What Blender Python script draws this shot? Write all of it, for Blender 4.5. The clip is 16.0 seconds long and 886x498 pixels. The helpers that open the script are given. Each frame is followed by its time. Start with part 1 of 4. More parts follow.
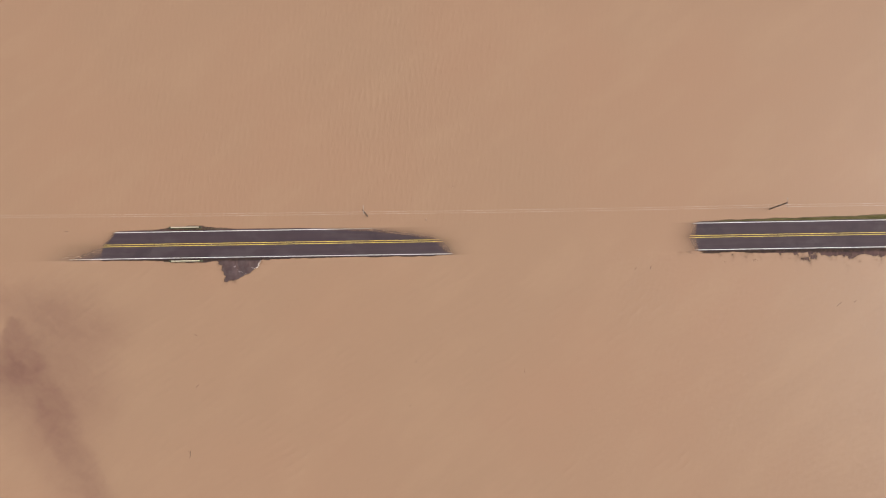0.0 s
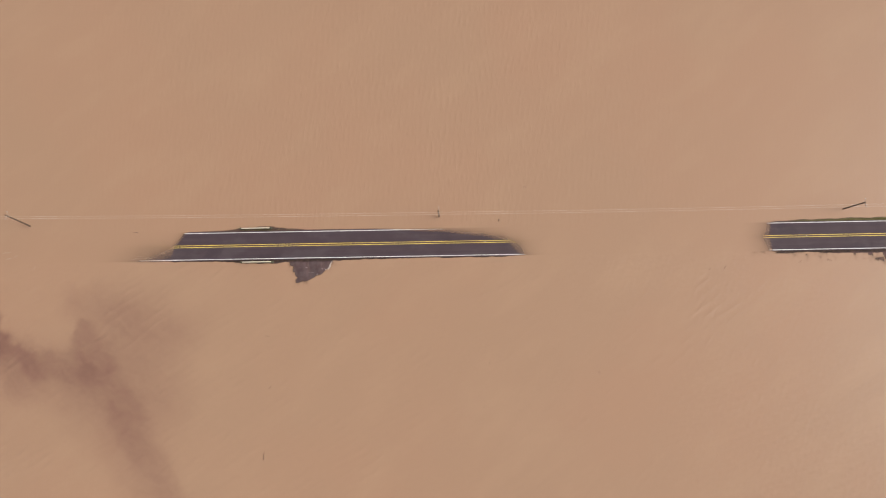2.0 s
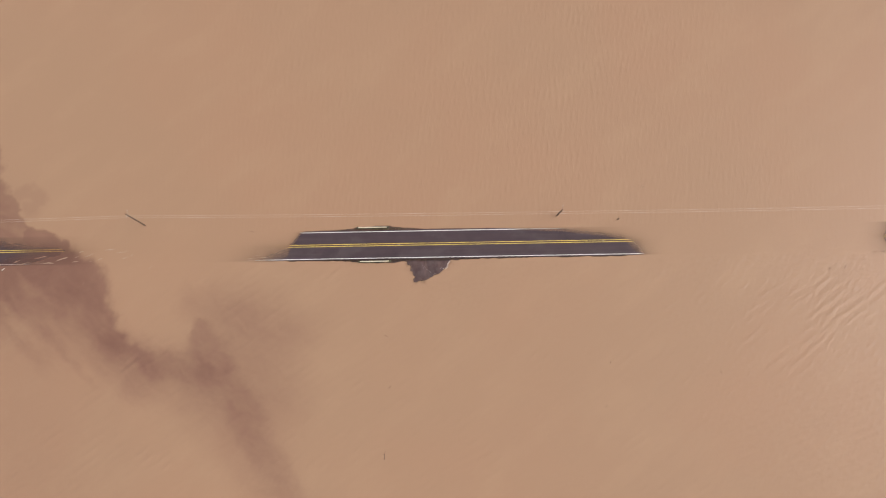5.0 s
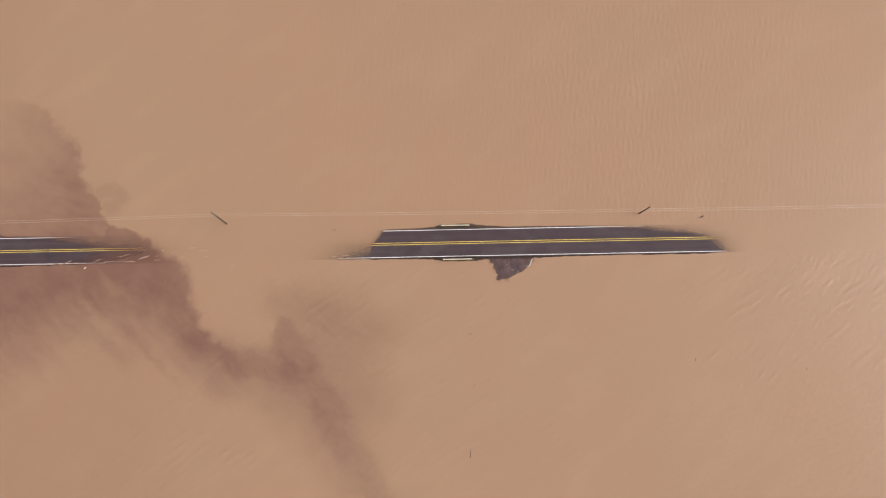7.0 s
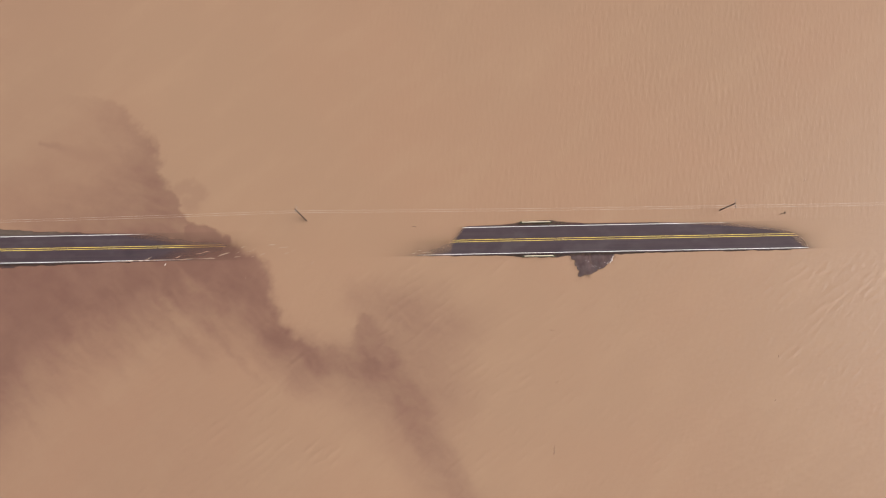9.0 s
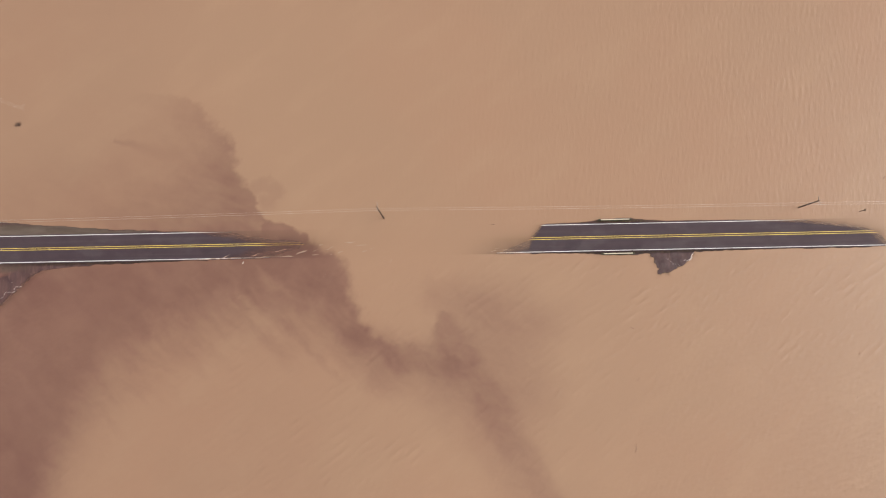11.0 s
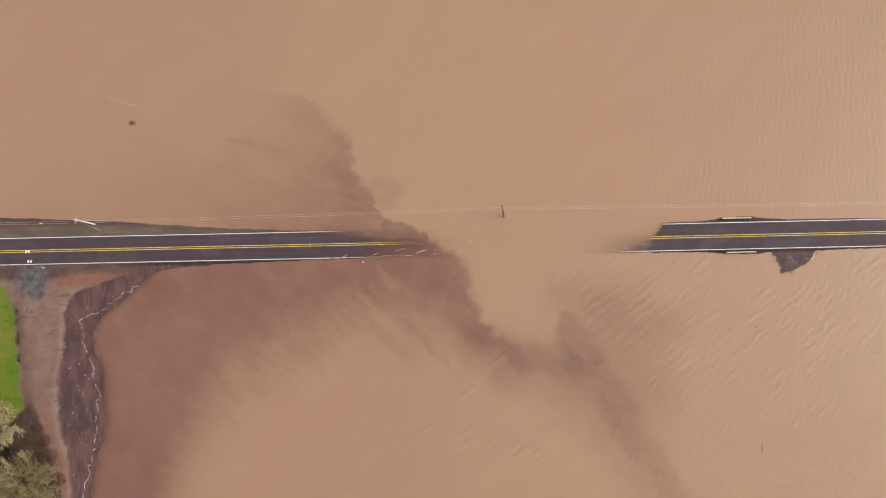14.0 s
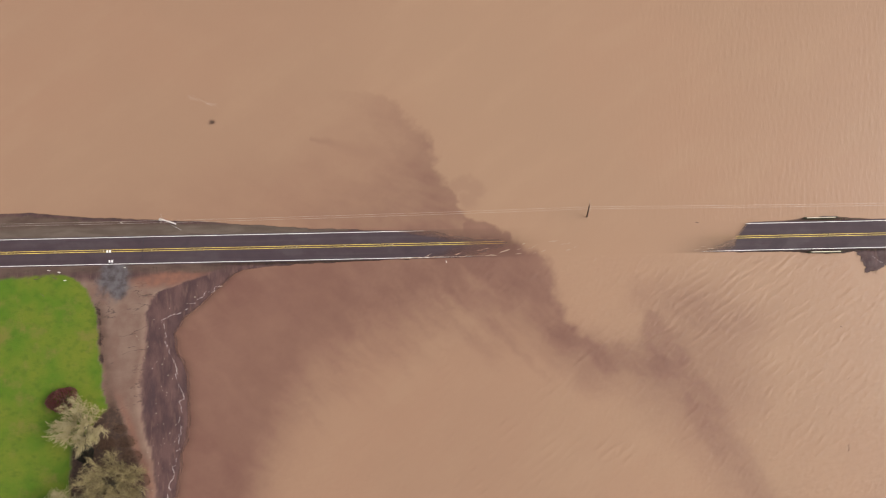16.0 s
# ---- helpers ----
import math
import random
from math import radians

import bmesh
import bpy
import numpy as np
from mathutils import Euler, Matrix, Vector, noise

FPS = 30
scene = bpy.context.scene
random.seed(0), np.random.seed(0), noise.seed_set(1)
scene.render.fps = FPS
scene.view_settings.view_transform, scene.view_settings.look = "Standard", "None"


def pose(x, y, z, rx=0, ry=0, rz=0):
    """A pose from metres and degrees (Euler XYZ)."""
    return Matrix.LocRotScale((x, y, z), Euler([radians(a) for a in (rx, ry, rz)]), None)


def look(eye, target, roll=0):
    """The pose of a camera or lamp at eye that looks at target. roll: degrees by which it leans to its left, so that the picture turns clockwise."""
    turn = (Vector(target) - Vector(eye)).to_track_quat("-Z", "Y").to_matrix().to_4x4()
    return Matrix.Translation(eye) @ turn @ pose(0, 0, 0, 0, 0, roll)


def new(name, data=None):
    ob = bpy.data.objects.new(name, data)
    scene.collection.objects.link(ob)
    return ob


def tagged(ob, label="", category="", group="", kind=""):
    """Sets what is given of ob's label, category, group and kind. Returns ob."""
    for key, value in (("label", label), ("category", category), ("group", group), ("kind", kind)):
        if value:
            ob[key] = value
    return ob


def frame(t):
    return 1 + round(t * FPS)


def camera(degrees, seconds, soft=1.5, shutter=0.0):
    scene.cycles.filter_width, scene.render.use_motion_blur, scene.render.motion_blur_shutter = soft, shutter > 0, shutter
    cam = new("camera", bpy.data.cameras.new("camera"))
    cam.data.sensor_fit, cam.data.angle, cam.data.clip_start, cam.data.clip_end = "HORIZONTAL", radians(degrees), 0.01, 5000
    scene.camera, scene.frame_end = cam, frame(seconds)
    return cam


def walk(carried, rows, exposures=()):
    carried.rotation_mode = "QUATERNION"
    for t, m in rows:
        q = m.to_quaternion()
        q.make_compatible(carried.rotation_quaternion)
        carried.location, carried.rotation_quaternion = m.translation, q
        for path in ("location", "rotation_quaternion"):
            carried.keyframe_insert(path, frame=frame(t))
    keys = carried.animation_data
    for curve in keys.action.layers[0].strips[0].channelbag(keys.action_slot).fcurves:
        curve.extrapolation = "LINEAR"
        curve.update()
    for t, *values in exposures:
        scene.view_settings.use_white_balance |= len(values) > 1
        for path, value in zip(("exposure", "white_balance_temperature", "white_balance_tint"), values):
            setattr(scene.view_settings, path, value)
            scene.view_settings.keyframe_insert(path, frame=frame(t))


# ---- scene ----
cam = camera(66, 16.0, 1.1)
PATH = [
    (0.0, pose(100.01, -22.49, 184.83, 6.212, 1.277, -0.776)),
    (0.5, pose(95.12, -22.40, 184.74, 6.226, 1.269, -0.808)),
    (1.0, pose(90.20, -22.32, 184.66, 6.239, 1.261, -0.837)),
    (1.5, pose(85.24, -22.24, 184.58, 6.254, 1.253, -0.861)),
    (2.0, pose(80.21, -22.17, 184.51, 6.268, 1.247, -0.875)),
    (2.5, pose(75.08, -22.12, 184.46, 6.283, 1.241, -0.880)),
    (3.0, pose(69.87, -22.08, 184.43, 6.298, 1.237, -0.878)),
    (3.5, pose(64.56, -22.07, 184.42, 6.314, 1.235, -0.872)),
    (4.0, pose(59.16, -22.06, 184.44, 6.331, 1.235, -0.867)),
    (4.5, pose(53.68, -22.08, 184.48, 6.349, 1.237, -0.868)),
    (5.0, pose(48.11, -22.11, 184.56, 6.366, 1.240, -0.875)),
    (5.5, pose(42.49, -22.17, 184.65, 6.383, 1.243, -0.889)),
    (6.0, pose(36.84, -22.25, 184.75, 6.398, 1.245, -0.912)),
    (6.5, pose(31.18, -22.36, 184.86, 6.410, 1.245, -0.942)),
    (7.0, pose(25.52, -22.50, 184.96, 6.419, 1.241, -0.976)),
    (7.5, pose(19.89, -22.65, 185.06, 6.424, 1.233, -1.004)),
    (8.0, pose(14.30, -22.78, 185.14, 6.423, 1.219, -1.014)),
    (8.5, pose(8.76, -22.89, 185.20, 6.417, 1.198, -1.008)),
    (9.0, pose(3.25, -22.97, 185.24, 6.405, 1.171, -1.000)),
    (9.5, pose(-2.24, -23.01, 185.26, 6.390, 1.138, -1.005)),
    (10.0, pose(-7.73, -23.01, 185.27, 6.370, 1.102, -1.025)),
    (10.5, pose(-13.23, -22.97, 185.26, 6.348, 1.063, -1.052)),
    (11.0, pose(-18.74, -22.89, 185.24, 6.323, 1.021, -1.080)),
    (11.5, pose(-24.27, -22.77, 185.21, 6.298, 0.978, -1.100)),
    (12.0, pose(-29.82, -22.61, 185.16, 6.271, 0.935, -1.111)),
    (12.5, pose(-35.41, -22.43, 185.11, 6.245, 0.892, -1.120)),
    (13.0, pose(-41.05, -22.25, 185.06, 6.219, 0.850, -1.134)),
    (13.5, pose(-46.75, -22.07, 185.00, 6.193, 0.808, -1.157)),
    (14.0, pose(-52.49, -21.89, 184.93, 6.168, 0.767, -1.183)),
    (14.5, pose(-58.27, -21.71, 184.86, 6.142, 0.726, -1.205)),
    (15.0, pose(-64.06, -21.52, 184.79, 6.117, 0.685, -1.216)),
    (15.5, pose(-69.86, -21.32, 184.71, 6.091, 0.644, -1.218)),
    (16.0, pose(-75.67, -21.12, 184.64, 6.066, 0.604, -1.215)),
]
walk(cam, PATH, exposures=[(0.0, 0.345), (16.0, 0.345)])

# ---------------------------------------------------------------- world and sun
SUN_EL, SUN_AZ = 39.0, 2.0          # elevation; azimuth from +x, counter-clockwise
world = bpy.data.worlds.new("sky")
scene.world = world
world.use_nodes = True
wt = world.node_tree
wt.nodes.clear()
sky = wt.nodes.new("ShaderNodeTexSky")
sky.sky_type = "NISHITA"
sky.sun_disc = False
sky.sun_elevation = radians(SUN_EL)
sky.sun_rotation = radians(90 - SUN_AZ)
sky.air_density, sky.dust_density, sky.ozone_density = 1.0, 4.0, 1.0
cloud = wt.nodes.new("ShaderNodeHueSaturation")
cloud.inputs["Saturation"].default_value = 0.34      # thin cloud over the whole sky
wbg = wt.nodes.new("ShaderNodeBackground")
wbg.inputs["Strength"].default_value = 0.145
wout = wt.nodes.new("ShaderNodeOutputWorld")
wt.links.new(sky.outputs[0], cloud.inputs["Color"])
wt.links.new(cloud.outputs[0], wbg.inputs["Color"])
wt.links.new(wbg.outputs[0], wout.inputs["Surface"])

sun_data = bpy.data.lights.new("sun", "SUN")
sun_data.energy, sun_data.angle, sun_data.color = 1.05, radians(30), (1.0, 0.95, 0.88)
sun = new("sun", sun_data)
sun_way = Vector((math.cos(radians(SUN_EL)) * math.cos(radians(SUN_AZ)),
                  math.cos(radians(SUN_EL)) * math.sin(radians(SUN_AZ)), math.sin(radians(SUN_EL))))
sun.matrix_world = look(sun_way * 300, (0, 0, 0))


# ---------------------------------------------------------------- materials
class Mat:
    """A node material with short calls for nodes and links."""

    def __init__(self, name):
        self.m = bpy.data.materials.new(name)
        self.m.use_nodes = True
        self.t = self.m.node_tree
        self.bsdf = self.t.nodes["Principled BSDF"]
        self.pos = self.node("ShaderNodeNewGeometry").outputs["Position"]

    def node(self, kind, **values):
        n = self.t.nodes.new(kind)
        for key, v in values.items():
            n.inputs[key.replace("_", " ")].default_value = v
        return n

    def link(self, a, b):
        self.t.links.new(a, b)

    def noise(self, scale, detail=4.0, rough=0.55, vec=None, stretch=None, turn=0.0):
        n = self.node("ShaderNodeTexNoise", Scale=scale, Detail=detail, Roughness=rough)
        src = vec or self.pos
        if stretch:
            mp = self.node("ShaderNodeMapping")
            mp.vector_type = "TEXTURE"
            mp.inputs["Scale"].default_value = tuple(1 / c for c in stretch)
            mp.inputs["Rotation"].default_value = (0, 0, radians(turn))
            self.link(src, mp.inputs["Vector"])
            src = mp.outputs[0]
        self.link(src, n.inputs["Vector"])
        return n.outputs["Fac"]

    def ramp(self, fac, a, b):
        n = self.node("ShaderNodeMapRange")
        n.interpolation_type = "SMOOTHSTEP"
        n.inputs["From Min"].default_value, n.inputs["From Max"].default_value = a, b
        self.link(fac, n.inputs["Value"])
        return n.outputs["Result"]

    def mix(self, fac, a, b, mode="MIX"):
        n = self.t.nodes.new("ShaderNodeMix")
        n.data_type, n.blend_type = "RGBA", mode
        for k, v in ((0, fac), (6, a), (7, b)):
            if isinstance(v, (int, float)):
                n.inputs[k].default_value = v
            elif isinstance(v, tuple):
                n.inputs[k].default_value = (*v, 1.0)
            else:
                self.link(v, n.inputs[k])
        return n.outputs[2]

    def math(self, op, a, b=0.0):
        n = self.t.nodes.new("ShaderNodeMath")
        n.operation = op
        for k, v in ((0, a), (1, b)):
            if isinstance(v, (int, float)):
                n.inputs[k].default_value = v
            else:
                self.link(v, n.inputs[k])
        return n.outputs[0]

    def attr(self, name):
        n = self.t.nodes.new("ShaderNodeAttribute")
        n.attribute_name = name
        return n.outputs["Fac"]

    def bump(self, height, strength, distance):
        n = self.node("ShaderNodeBump", Strength=strength, Distance=distance)
        self.link(height, n.inputs["Height"])
        self.link(n.outputs[0], self.bsdf.inputs["Normal"])

    def done(self, color, rough=0.8, metal=0.0, spec=0.5):
        for key, v in (("Base Color", color), ("Roughness", rough), ("Metallic", metal), ("Specular IOR Level", spec)):
            if isinstance(v, (int, float)):
                self.bsdf.inputs[key].default_value = v
            elif isinstance(v, tuple):
                self.bsdf.inputs[key].default_value = (*v, 1.0)
            else:
                self.link(v, self.bsdf.inputs[key])
        return self.m


def speckled(name, a, b, scale, rough=0.85, metal=0.0, bump=0.0, fine=6.0):
    """Two tones in soft patches with a fine grain over them."""
    k = Mat(name)
    coarse = k.ramp(k.noise(scale), 0.35, 0.65)
    grain = k.noise(scale * fine, 3.0)
    col = k.mix(coarse, a, b)
    col = k.mix(k.math("MULTIPLY", grain, 0.45), col, tuple(c * 0.55 for c in a))
    if bump:
        k.bump(grain, 0.5, bump)
    return k.done(col, rough, metal)


def water_material():
    k = Mat("silty_flood_water")
    silt, depth, wind = k.attr("silt"), k.attr("depth"), k.attr("wind")
    mud = k.mix(k.ramp(k.noise(0.014, 3.0), 0.35, 0.65), (0.380, 0.223, 0.138), (0.370, 0.225, 0.140))
    mud = k.mix(k.math("MULTIPLY", k.ramp(k.noise(0.10, 4.0, stretch=(1, 0.35, 1), turn=-52), 0.45, 0.75), 0.6), mud, (0.400, 0.246, 0.152))
    dark = k.mix(k.ramp(k.noise(0.07, 5.0), 0.35, 0.7), (0.174, 0.081, 0.061), (0.203, 0.100, 0.073))
    col = k.mix(silt, mud, dark)
    sep = k.node("ShaderNodeSeparateXYZ")
    k.link(k.pos, sep.inputs[0])
    north = k.ramp(sep.outputs["Y"], -8.0, 12.0)
    chop_s = k.ramp(k.noise(1.05, 3.0, 0.55, stretch=(1.0, 0.42, 1), turn=-52), 0.36, 0.82)
    chop_x = k.noise(1.7, 3.0, 0.55, stretch=(1.0, 0.75, 1), turn=-40)
    chop_n = k.ramp(k.noise(1.3, 2.0, 0.5, stretch=(1.0, 0.26, 1), turn=-9), 0.40, 0.84)
    rip_s = k.math("ADD", k.math("MULTIPLY", chop_s, 0.48), k.math("MULTIPLY", chop_x, 0.40))
    rip_n = k.math("ADD", k.math("MULTIPLY", chop_n, 0.52), k.math("MULTIPLY", chop_x, 0.10))
    rip = k.math("ADD", k.math("MULTIPLY", rip_s, k.math("SUBTRACT", 1.0, north)), k.math("MULTIPLY", rip_n, north))
    body = k.node("ShaderNodeBump", Strength=1.0, Distance=0.11)
    k.link(k.math("MULTIPLY", k.math("MULTIPLY", rip, wind), k.math("SUBTRACT", 1.0, k.math("MULTIPLY", north, 0.5))), body.inputs["Height"])
    calm = k.node("ShaderNodeVectorMath")
    calm.operation = "ADD"
    k.link(body.outputs[0], calm.inputs[0])
    calm.inputs[1].default_value = (0.0, 0.0, 0.10)
    even = k.node("ShaderNodeVectorMath")
    even.operation = "NORMALIZE"
    k.link(calm.outputs[0], even.inputs[0])
    k.link(even.outputs[0], k.bsdf.inputs["Normal"])
    film = k.node("ShaderNodeBump", Strength=1.0, Distance=0.23)
    k.link(k.math("MULTIPLY", rip, wind), film.inputs["Height"])
    k.link(film.outputs[0], k.bsdf.inputs["Coat Normal"])
    for key, v in (("Coat Weight", 1.0), ("Coat Roughness", 0.31), ("Coat IOR", 1.33)):
        k.bsdf.inputs[key].default_value = v
    opaque = k.math("SUBTRACT", 1.0, k.math("POWER", 2.718, k.math("MULTIPLY", k.math("MAXIMUM", depth, 0.0), -38.0)))
    k.link(opaque, k.bsdf.inputs["Alpha"])
    k.bsdf.inputs["IOR"].default_value = 1.33
    return k.done(col, 0.6, 0.0, 0.0)


def asphalt_material():
    k = Mat("worn_asphalt")
    base = k.mix(k.ramp(k.noise(0.25, 5.0), 0.3, 0.7), (0.066, 0.040, 0.045), (0.076, 0.048, 0.053))
    streak = k.ramp(k.noise(0.5, 4.0, stretch=(0.05, 1.6, 1)), 0.45, 0.75)
    base = k.mix(k.math("MULTIPLY", streak, 0.65), base, (0.086, 0.063, 0.064))
    sep = k.node("ShaderNodeSeparateXYZ")
    k.link(k.pos, sep.inputs[0])
    off = k.math("ABSOLUTE", sep.outputs["Y"])
    tread = k.ramp(k.math("ABSOLUTE", k.math("SUBTRACT", k.math("ABSOLUTE", k.math("SUBTRACT", off, 1.9)), 0.85)), 0.5, 0.1)
    base = k.mix(k.math("MULTIPLY", tread, 0.25), base, (0.050, 0.036, 0.044))
    stain = k.math("MULTIPLY", k.ramp(off, 0.5, 0.05), k.ramp(k.noise(0.12, 4.0, stretch=(0.6, 1, 1)), 0.42, 0.6))
    base = k.mix(k.math("MULTIPLY", stain, 0.6), base, (0.085, 0.050, 0.030))
    base = k.mix(k.ramp(k.noise(0.16, 5.0, 0.6, stretch=(0.5, 1, 1)), 0.50, 0.66), base, k.mix(0.42, base, (0.105, 0.080, 0.082)))
    base = k.mix(k.math("MULTIPLY", k.ramp(k.noise(0.11, 5.0, 0.65), 0.56, 0.68), 0.5), base, (0.046, 0.030, 0.035))
    crack = k.ramp(k.noise(0.9, 6.0, 0.7, stretch=(1, 0.2, 1)), 0.66, 0.72)
    base = k.mix(k.math("MULTIPLY", crack, 0.35), base, (0.03, 0.027, 0.03))
    grain = k.noise(40.0, 2.0)
    base = k.mix(k.math("MULTIPLY", grain, 0.25), base, (0.035, 0.032, 0.036))
    k.bump(grain, 0.4, 0.01)
    return k.done(base, 0.75, 0.0, 0.3)


def paint_material(name, a, b):
    k = Mat(name)
    worn = k.ramp(k.noise(1.1, 5.0, 0.65), 0.52, 0.75)
    col = k.mix(k.math("MULTIPLY", worn, 0.55), a, b)
    return k.done(col, 0.6)


def ground_material():
    """Lawn, driveway gravel, clay, roadside verge, wet mud and soil with shade painted in, by what lies at each place.
    """
    k = Mat("bank_soil_and_grass")
    mud = k.mix(k.ramp(k.noise(0.35, 6.0, stretch=(1, 0.4, 1)), 0.35, 0.68), (0.072, 0.038, 0.037), (0.128, 0.068, 0.060))
    mud = k.mix(k.math("MULTIPLY", k.ramp(k.noise(1.1, 5.0, stretch=(1, 0.2, 1)), 0.52, 0.72), 0.6), mud, (0.185, 0.106, 0.083))
    mud = k.mix(k.math("MULTIPLY", k.ramp(k.noise(0.16, 4.0, stretch=(1, 0.4, 1)), 0.52, 0.66), 0.5), mud, (0.062, 0.037, 0.041))
    pebble = k.ramp(k.noise(5.0, 3.0), 0.66, 0.72)
    mud = k.mix(k.math("MULTIPLY", pebble, 0.35), mud, (0.22, 0.18, 0.165))
    clay = k.mix(k.ramp(k.noise(0.6, 5.0), 0.3, 0.7), (0.262, 0.116, 0.074), (0.200, 0.096, 0.068))
    gravel = k.mix(k.ramp(k.noise(0.22, 6.0), 0.3, 0.7), (0.205, 0.116, 0.084), (0.262, 0.168, 0.124))
    rut = k.ramp(k.noise(0.5, 5.0, 0.7, stretch=(0.35, 1.3, 1), turn=12), 0.62, 0.70)
    gravel = k.mix(k.math("MULTIPLY", rut, 0.5), gravel, (0.095, 0.058, 0.048))
    gravel = k.mix(k.math("MULTIPLY", k.noise(9.0, 3.0), 0.3), gravel, (0.10, 0.07, 0.055))
    vein = k.math("ABSOLUTE", k.math("SUBTRACT", k.noise(0.09, 5.0, 0.6, stretch=(0.45, 1.7, 1), turn=12), 0.5))
    gravel = k.mix(k.math("MULTIPLY", k.math("MULTIPLY", k.ramp(vein, 0.008, 0.002), k.ramp(k.noise(0.11, 3.0), 0.45, 0.58)), 0.75), gravel, (0.055, 0.036, 0.030))
    verge = k.mix(k.ramp(k.noise(0.4, 6.0, stretch=(0.3, 1, 1)), 0.35, 0.66), (0.088, 0.053, 0.040), (0.128, 0.084, 0.062))
    verge = k.mix(k.math("MULTIPLY", k.ramp(k.noise(1.3, 4.0, stretch=(0.4, 1, 1)), 0.55, 0.72), 0.7), verge, (0.060, 0.048, 0.028))
    apron = k.mix(k.ramp(k.noise(0.55, 6.0), 0.32, 0.66), (0.070, 0.052, 0.052), (0.135, 0.118, 0.118))
    lawn = k.mix(k.ramp(k.noise(0.10, 4.0), 0.32, 0.68), (0.088, 0.172, 0.007), (0.168, 0.196, 0.016))
    lawn = k.mix(k.math("MULTIPLY", k.ramp(k.noise(0.5, 5.0, stretch=(1, 1.4, 1)), 0.45, 0.75), 0.6), lawn, (0.066, 0.122, 0.008))
    lawn = k.mix(k.math("MULTIPLY", k.ramp(k.noise(0.16, 5.0, 0.6), 0.52, 0.72), 0.8), lawn, (0.205, 0.172, 0.036))
    lawn = k.mix(k.math("MULTIPLY", k.noise(7.0, 2.0), 0.3), lawn, (0.045, 0.075, 0.010))
    rough_grass = k.mix(k.ramp(k.noise(0.7, 5.0, stretch=(0.4, 1, 1)), 0.35, 0.65), (0.120, 0.102, 0.030), (0.175, 0.138, 0.056))
    shoulder = k.mix(k.ramp(k.noise(0.5, 5.0, stretch=(0.25, 1, 1)), 0.35, 0.66), (0.108, 0.076, 0.057), (0.149, 0.109, 0.083))
    # dark soil, with the shade under trees and road edge in its colour
    shaded_soil = k.mix(k.ramp(k.noise(1.2, 4.0), 0.4, 0.7), (0.022, 0.013, 0.009), (0.066, 0.036, 0.022))
    col = mud
    for name, tone in (("gravel", gravel), ("clay", clay), ("verge", verge), ("apron", apron), ("shoulder", shoulder), ("shaded_soil", shaded_soil), ("sward", rough_grass), ("lawn", lawn)):
        col = k.mix(k.attr(name), col, tone)
    k.bump(k.math("ADD", k.noise(3.0, 5.0), k.math("MULTIPLY", k.noise(12.0, 3.0), 0.4)), 0.7, 0.12)
    return k.done(col, 0.85, 0.0, 0.3)


M_WATER, M_ASPHALT, M_GROUND = water_material(), asphalt_material(), ground_material()
M_WHITE = paint_material("white_road_paint", (0.90, 0.85, 0.81), (0.46, 0.40, 0.38))
M_YELLOW = paint_material("yellow_road_paint", (0.92, 0.66, 0.12), (0.52, 0.35, 0.08))
M_POLE = speckled("weathered_pole_wood", (0.085, 0.048, 0.030), (0.14, 0.085, 0.055), 2.0)
M_POLE_PALE = speckled("bleached_pole_wood", (0.60, 0.55, 0.52), (0.74, 0.69, 0.66), 2.0)
M_ARM = speckled("grey_weathered_timber", (0.30, 0.20, 0.145), (0.36, 0.26, 0.19), 2.0)
M_INSUL = speckled("glazed_porcelain", (0.55, 0.52, 0.50), (0.65, 0.62, 0.60), 5.0, 0.25)
M_STEEL = speckled("galvanised_steel", (0.42, 0.42, 0.43), (0.52, 0.52, 0.53), 4.0, 0.45, 0.8)
M_WIRE = speckled("bare_aluminium_strand", (0.62, 0.54, 0.46), (0.70, 0.62, 0.54), 4.0, 0.5, 0.0)
M_CONC = speckled("cream_painted_concrete", (0.76, 0.66, 0.47), (0.82, 0.73, 0.56), 1.2)
# green-dark end posts; on lower rail, posts and kerb it paints the rail's shadow
M_MOSS_SHADE = speckled("mossy_shaded_concrete", (0.05, 0.05, 0.025), (0.10, 0.09, 0.05), 1.5)
M_FOAM = speckled("dirty_foam", (0.72, 0.62, 0.55), (0.80, 0.72, 0.66), 3.0, 0.9)
M_CREST = speckled("silty_wave_crest", (0.42, 0.29, 0.20), (0.52, 0.39, 0.29), 2.0, 0.6)
M_DRIFT = speckled("wet_driftwood", (0.075, 0.045, 0.032), (0.12, 0.075, 0.05), 3.0)
M_TWIG = speckled("lichen_covered_twigs", (0.42, 0.35, 0.17), (0.52, 0.43, 0.25), 0.5, 0.9)
M_TWIG_TAN = speckled("tan_winter_twigs", (0.25, 0.195, 0.088), (0.42, 0.33, 0.16), 0.5, 0.9)
M_BARK = speckled("grey_brown_bark", (0.07, 0.055, 0.035), (0.11, 0.09, 0.06), 1.5, 0.9)
M_RED = speckled("dark_red_leaves", (0.135, 0.036, 0.028), (0.20, 0.066, 0.048), 1.2, 0.7)
M_BRUSH = speckled("brown_brush", (0.085, 0.050, 0.042), (0.13, 0.075, 0.058), 1.5, 0.9)
M_THICKET = speckled("red_brown_winter_stems", (0.11, 0.056, 0.034), (0.16, 0.088, 0.052), 1.0, 0.9)
M_BLADE = speckled("rough_grass_blades", (0.13, 0.125, 0.032), (0.20, 0.17, 0.07), 0.6, 0.85)
M_REFL = speckled("reflector_plastic", (0.75, 0.70, 0.55), (0.80, 0.76, 0.62), 9.0, 0.3)


